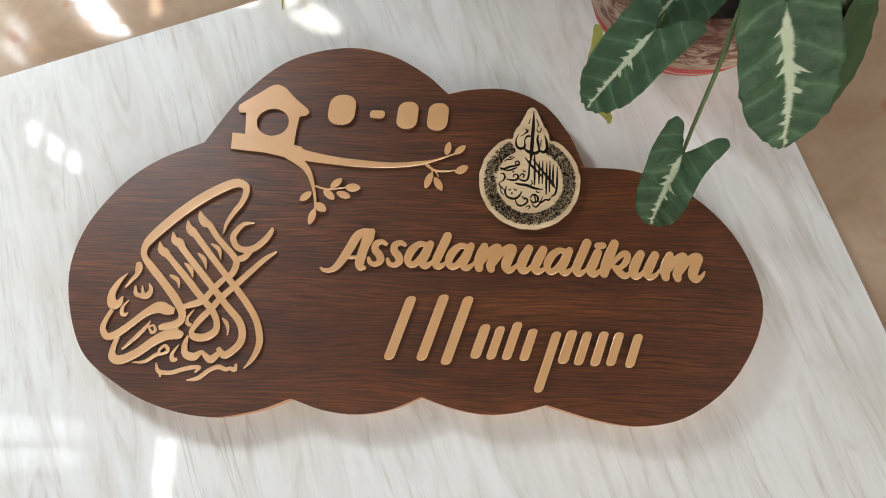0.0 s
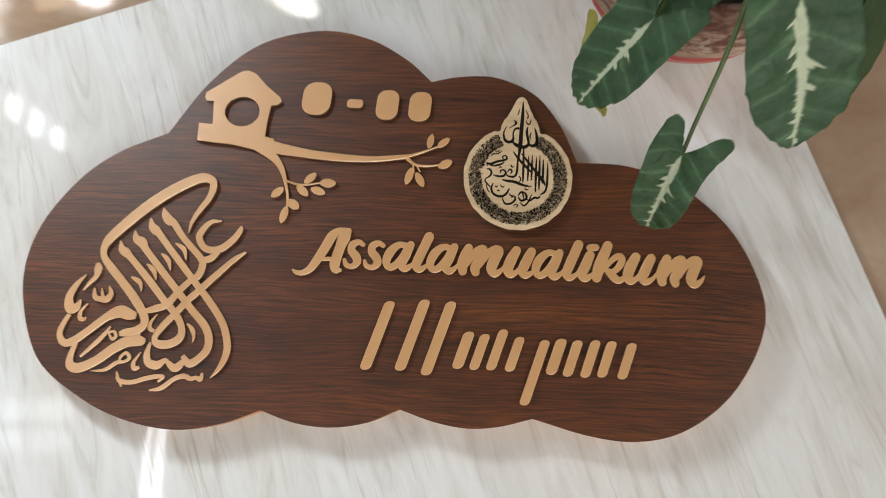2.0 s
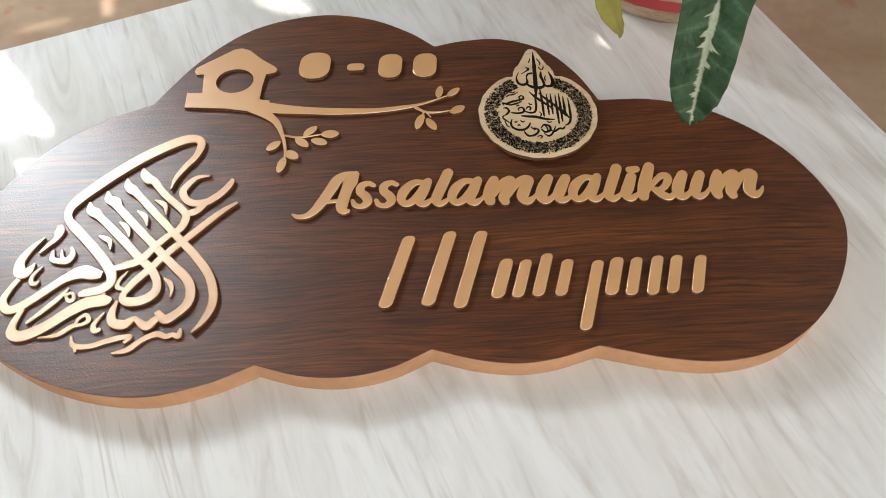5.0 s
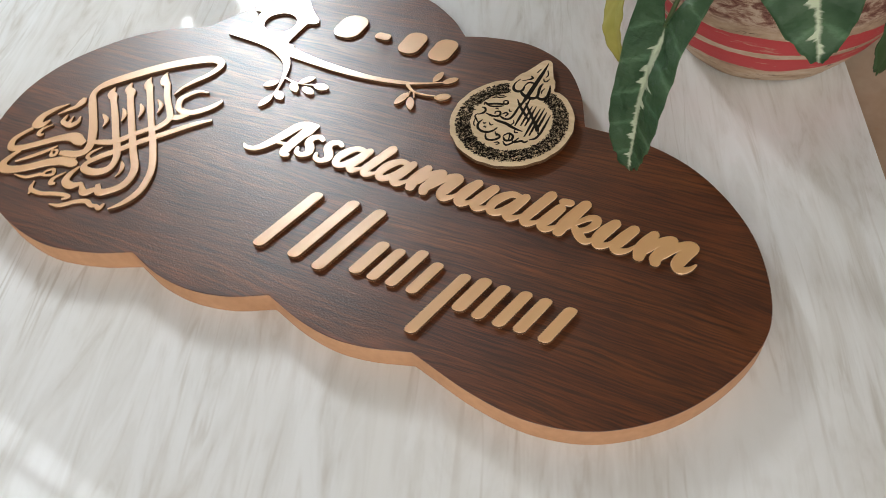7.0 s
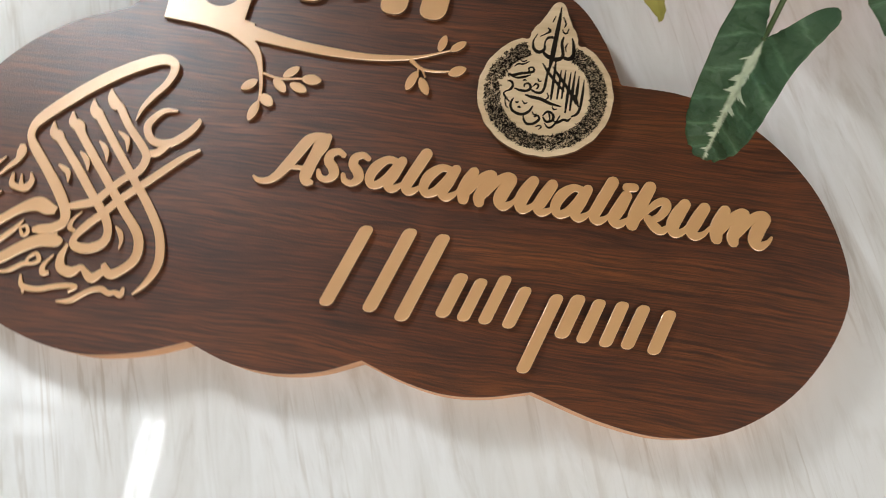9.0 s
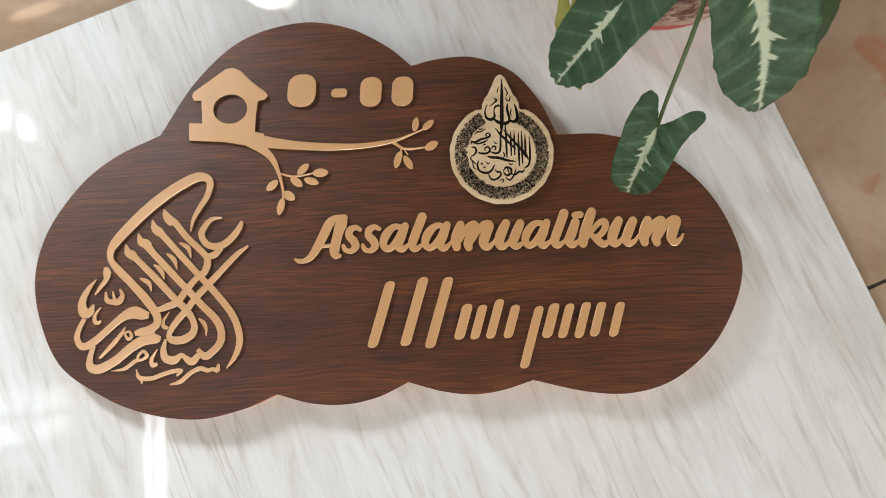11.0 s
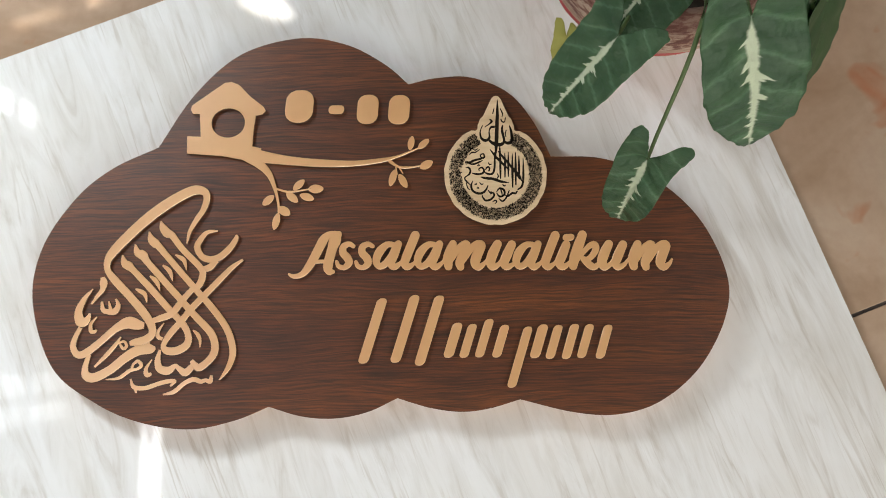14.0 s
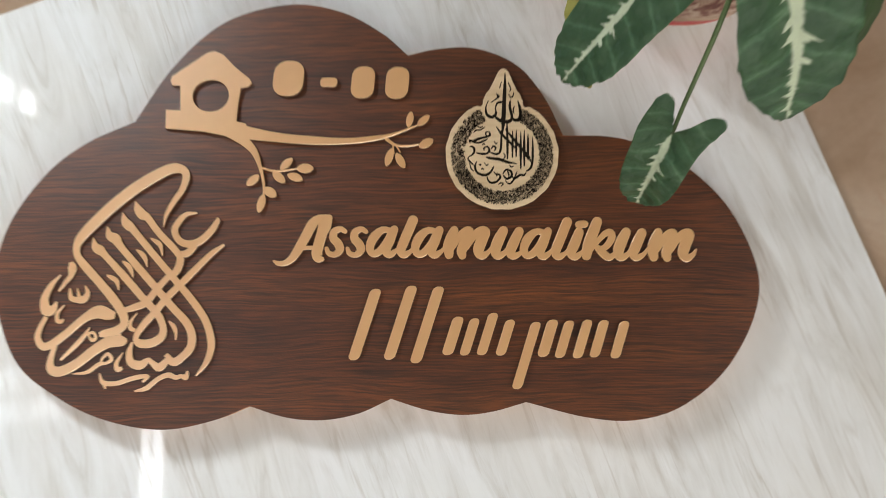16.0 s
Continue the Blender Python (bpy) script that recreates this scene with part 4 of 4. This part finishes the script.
SPLAYED = [(0.0, 0.0), (-0.05, 0.045), (-0.18, 0.10), (-0.33, 0.20), (-0.40, 0.31), (-0.36, 0.40), (-0.22, 0.40), (-0.02, 0.385), (0.2, 0.37), (0.45, 0.36), (0.68, 0.31), (0.85, 0.21), (0.95, 0.10), (1.0, 0.0)]


def leaf(name, base, tip, face, wide=1.0, lobe=1.0, arch=0.08, fold=0.12, wave=0.035, material=None, label="", seed=0, parent=None, outline=OUTLINE, skew=0.0):
    """An arrow-shaped blade from its stalk end to its tip; face: the way its upper side looks."""
    base, tip, face = Vector(base), Vector(tip), Vector(face)
    ax = (tip - base)
    ln = ax.length
    ax.normalize()
    side = face.cross(ax).normalized()
    up = ax.cross(side).normalized()
    half = smooth_line(outline, 5)
    loop = [(u * (lobe if u < 0 else 1), v * wide) for u, v in half] + [(u * (lobe if u < 0 else 1), -v * wide) for u, v in half[-2:0:-1]]
    bm = bmesh.new()
    layer = bm.loops.layers.uv.new("UVMap")
    rings, uvs = [], {}
    for s in (0.08, 0.25, 0.42, 0.58, 0.72, 0.85, 0.94, 1.0):
        ring = []
        for i, (u, v) in enumerate(loop):
            if s == 1.0:
                k = 1 + 0.006 * math.sin(i * 1.3 + seed) + 0.038 * noise.noise((i * 0.45, seed * 3.1, 0))
                u, v = u * k, v * k
            # rings shrink towards a line along the midrib, not a point
            uu, vv = u * s ** (0.55 if u > 0 else 1.0), v * s
            h = arch * 4 * max(uu, 0) * (1 - max(uu, 0)) - arch * 1.2 * min(uu, 0) ** 2 * 4
            h += fold * abs(vv) - 0.55 * fold * vv * vv * 3
            h += wave * (noise.noise((uu * 4 + seed, vv * 4, seed)) + 0.5 * noise.noise((uu * 9, vv * 9 + seed, 2.0)))
            h += 0.005 * math.sin((uu - 0.55 * abs(vv)) * 2 * math.pi / 0.17) * min(abs(vv) * 6, 1)
            vert = bm.verts.new(base + (ax * uu + side * (vv - skew * min(uu, 0)) + up * h) * ln)
            uvs[vert] = (uu, vv)
            ring.append(vert)
        rings.append(ring)
    n = len(loop)
    for a, b in zip(rings, rings[1:]):
        for k in range(n):
            bm.faces.new((a[k], a[(k + 1) % n], b[(k + 1) % n], b[k]))
    # close the middle across the midrib
    r0 = rings[0]
    for k in range(n // 2):
        q = list(dict.fromkeys([r0[k], r0[k + 1], r0[(n - k - 1) % n], r0[(n - k) % n]]))
        if len(q) > 2:
            bm.faces.new(q)
    bmesh.ops.recalc_face_normals(bm, faces=bm.faces)
    bm.normal_update()
    if sum((f.normal.dot(up) for f in bm.faces)) < 0:
        bmesh.ops.reverse_faces(bm, faces=bm.faces)
    # a second skin below the first, joined along the rim
    top = list(bm.faces)
    bm.normal_update()
    under = {v: bm.verts.new(v.co - v.normal * 0.0005) for v in list(bm.verts)}
    for v, w in under.items():
        uvs[w] = uvs[v]
    for f in top:
        bm.faces.new([under[v] for v in reversed(f.verts)])
    rim = rings[-1]
    for k in range(n):
        p, q = rim[k], rim[(k + 1) % n]
        e = bm.edges.get((p, q))
        fwd = e.link_loops[0].vert == p
        bm.faces.new((q, p, under[p], under[q]) if fwd else (p, q, under[q], under[p]))
    for f in bm.faces:
        for lp in f.loops:
            lp[layer].uv = uvs[lp.vert]
    return part(name, bm, material or LEAF, parent or plant, label, smooth=True)


def stalk(points, r0=0.0022, r1=0.0014, material=None):
    k = len(points) - 1
    return part("stalk", tube(points, [r0 + (r1 - r0) * i / k for i in range(k + 1)]), material or STALK, plant, smooth=True)


def own(p):
    """World place to the plant's own."""
    return (p[0] - PX, p[1] - PY, p[2])


LEAVES = [
    # stalk end, tip, facing, width, lobes, arch, fold
    ((0.144, 0.141, 0.186), (0.105, 0.108, 0.125), (-0.25, -0.30, 0.9), 0.84, 0.8, 0.07, 0.10),
    ((0.214, 0.130, 0.236), (0.254, 0.081, 0.122), (-0.05, -0.75, 0.65), 0.60, 0.62, 0.08, 0.16),
    ((0.253, 0.176, 0.225), (0.292, 0.150, 0.150), (0.30, -0.50, 0.80), 1.0, 1.0, 0.08, 0.12),
    ((0.1725, 0.067, 0.139), (0.169, 0.038, 0.053), (-0.48, -0.62, 0.60), 0.62, 0.90, 0.06, 0.32),
    ((0.175, 0.185, 0.205), (0.142, 0.150, 0.165), (-0.1, -0.35, 0.9), 1.35, 1.1, 0.06, 0.10),
    ((0.135, 0.215, 0.195), (0.080, 0.200, 0.170), (-0.3, 0.1, 0.9), 1.0, 1.0, 0.08, 0.10),
    ((0.265, 0.250, 0.210), (0.296, 0.205, 0.175), (0.3, -0.4, 0.85), 1.1, 1.0, 0.08, 0.10),
    ((0.289, 0.168, 0.190), (0.286, 0.110, 0.100), (0.60, -0.40, 0.55), 0.62, 1.0, 0.08, 0.12),
]
for i, (a, b, face, wide, lobe, arch, fold) in enumerate(LEAVES):
    leaf("leaf", own(a), own(b), face, wide, lobe, arch, fold, seed=i * 1.7, outline=SPLAYED if i in (0, 3) else BROAD if i in (1, 2) else OUTLINE, skew=0.18 if i == 3 else 0.0, material=PLAIN_SHADED_LEAF if i == 7 else None)
    root = (PX + 0.01 * math.cos(i * 2.4), PY + 0.012 * math.sin(i * 2.4), soil_z)
    mid = ((a[0] * 0.55 + root[0] * 0.45), (a[1] * 0.55 + root[1] * 0.45), a[2] - 0.022)
    if i == 3:
        mid = (0.196, 0.155, 0.215)
    stalk([own(root), own(mid), own(a)])
leaf("young_leaf", own((0.200, 0.200, 0.215)), own((0.212, 0.150, 0.200)), (0.1, -0.4, 0.9), 0.8, 0.8, material=LIME, label="young lime-green leaf", seed=9)
leaf("withered_leaf", own((0.124, 0.172, 0.110)), own((0.137, 0.126, 0.056)), (-0.7, -0.4, 0.4), 0.48, 0.5, 0.1, 0.3, material=WITHERED, label="curled yellow withered leaf", seed=4)
stalk([own((0.190, 0.24, soil_z)), own((0.150, 0.188, 0.148)), own((0.124, 0.172, 0.110))], material=WITHERED)


# a fallen leaf on the tile
fallen = thing("fallen_leaf", "small green fallen leaf with a dry brown stalk on the tile", "leaf", (-0.170, 0.290, 0.0))
leaf("blade", (0.002, 0.006, 0.008), (0.020, 0.040, 0.010), (0.2, -0.2, 0.9), 0.6, 0.5, 0.05, 0.2, material=LIME, seed=3, parent=fallen)
part("stalk", tube([(0.002, 0.006, 0.008), (-0.004, -0.002, 0.004), (-0.002, -0.010, 0.002), (-0.001, -0.022, 0.001)], [0.0022, 0.0026, 0.0014, 0.0005]), WITHERED, fallen, "dry brown stalk", smooth=True)


# floor and loose tile -------------------------------------------------------
CORNER = (0.2168, 0.4252)          # back corner of the loose tile
slab = thing("loose_tile", "large glossy white wood-veined porcelain tile lying loose on the floor", "tile", (*CORNER, FLOOR_Z))
slab.rotation_euler = (0, 0, radians(AXIS))
bm = bmesh.new()
box(bm, -1.10, 0, -1.2, 0, 0.0, 0.0085, 0.0)
part("tile_body", bm, TILE_EDGE, slab, "unglazed tile edge")
bm = bmesh.new()
box(bm, -1.10, 0, -1.2, 0, 0.0085, 0.009, 0.0)
part("glaze", bm, MARBLE, slab)

floor = thing("floor", "glossy beige marbled floor tiles with dark joints", "floor", (*CORNER, FLOOR_Z), kind="structure")
floor.rotation_euler = (0, 0, radians(AXIS))
bm = bmesh.new()
box(bm, -2.6, 2.6, -2.9, 2.4, -0.06, -0.0015)
part("grout_bed", bm, GROUT, floor)
STEP_U, STEP_V, GAP = 1.2, 0.8, 0.003
bm = bmesh.new()
box(bm, GAP / 2, STEP_U - GAP / 2, GAP / 2, STEP_V - GAP / 2, -0.009, 0.0, 0.0008)
first = part("floor_tile", bm, BEIGE, floor)
for i in range(4):
    for j in range(6):
        o = first if i + j == 0 else new("floor_tile", first.data)
        o.parent = floor
        o.location = (-2.13 + i * STEP_U, -0.504 + (j - 3) * STEP_V, 0)
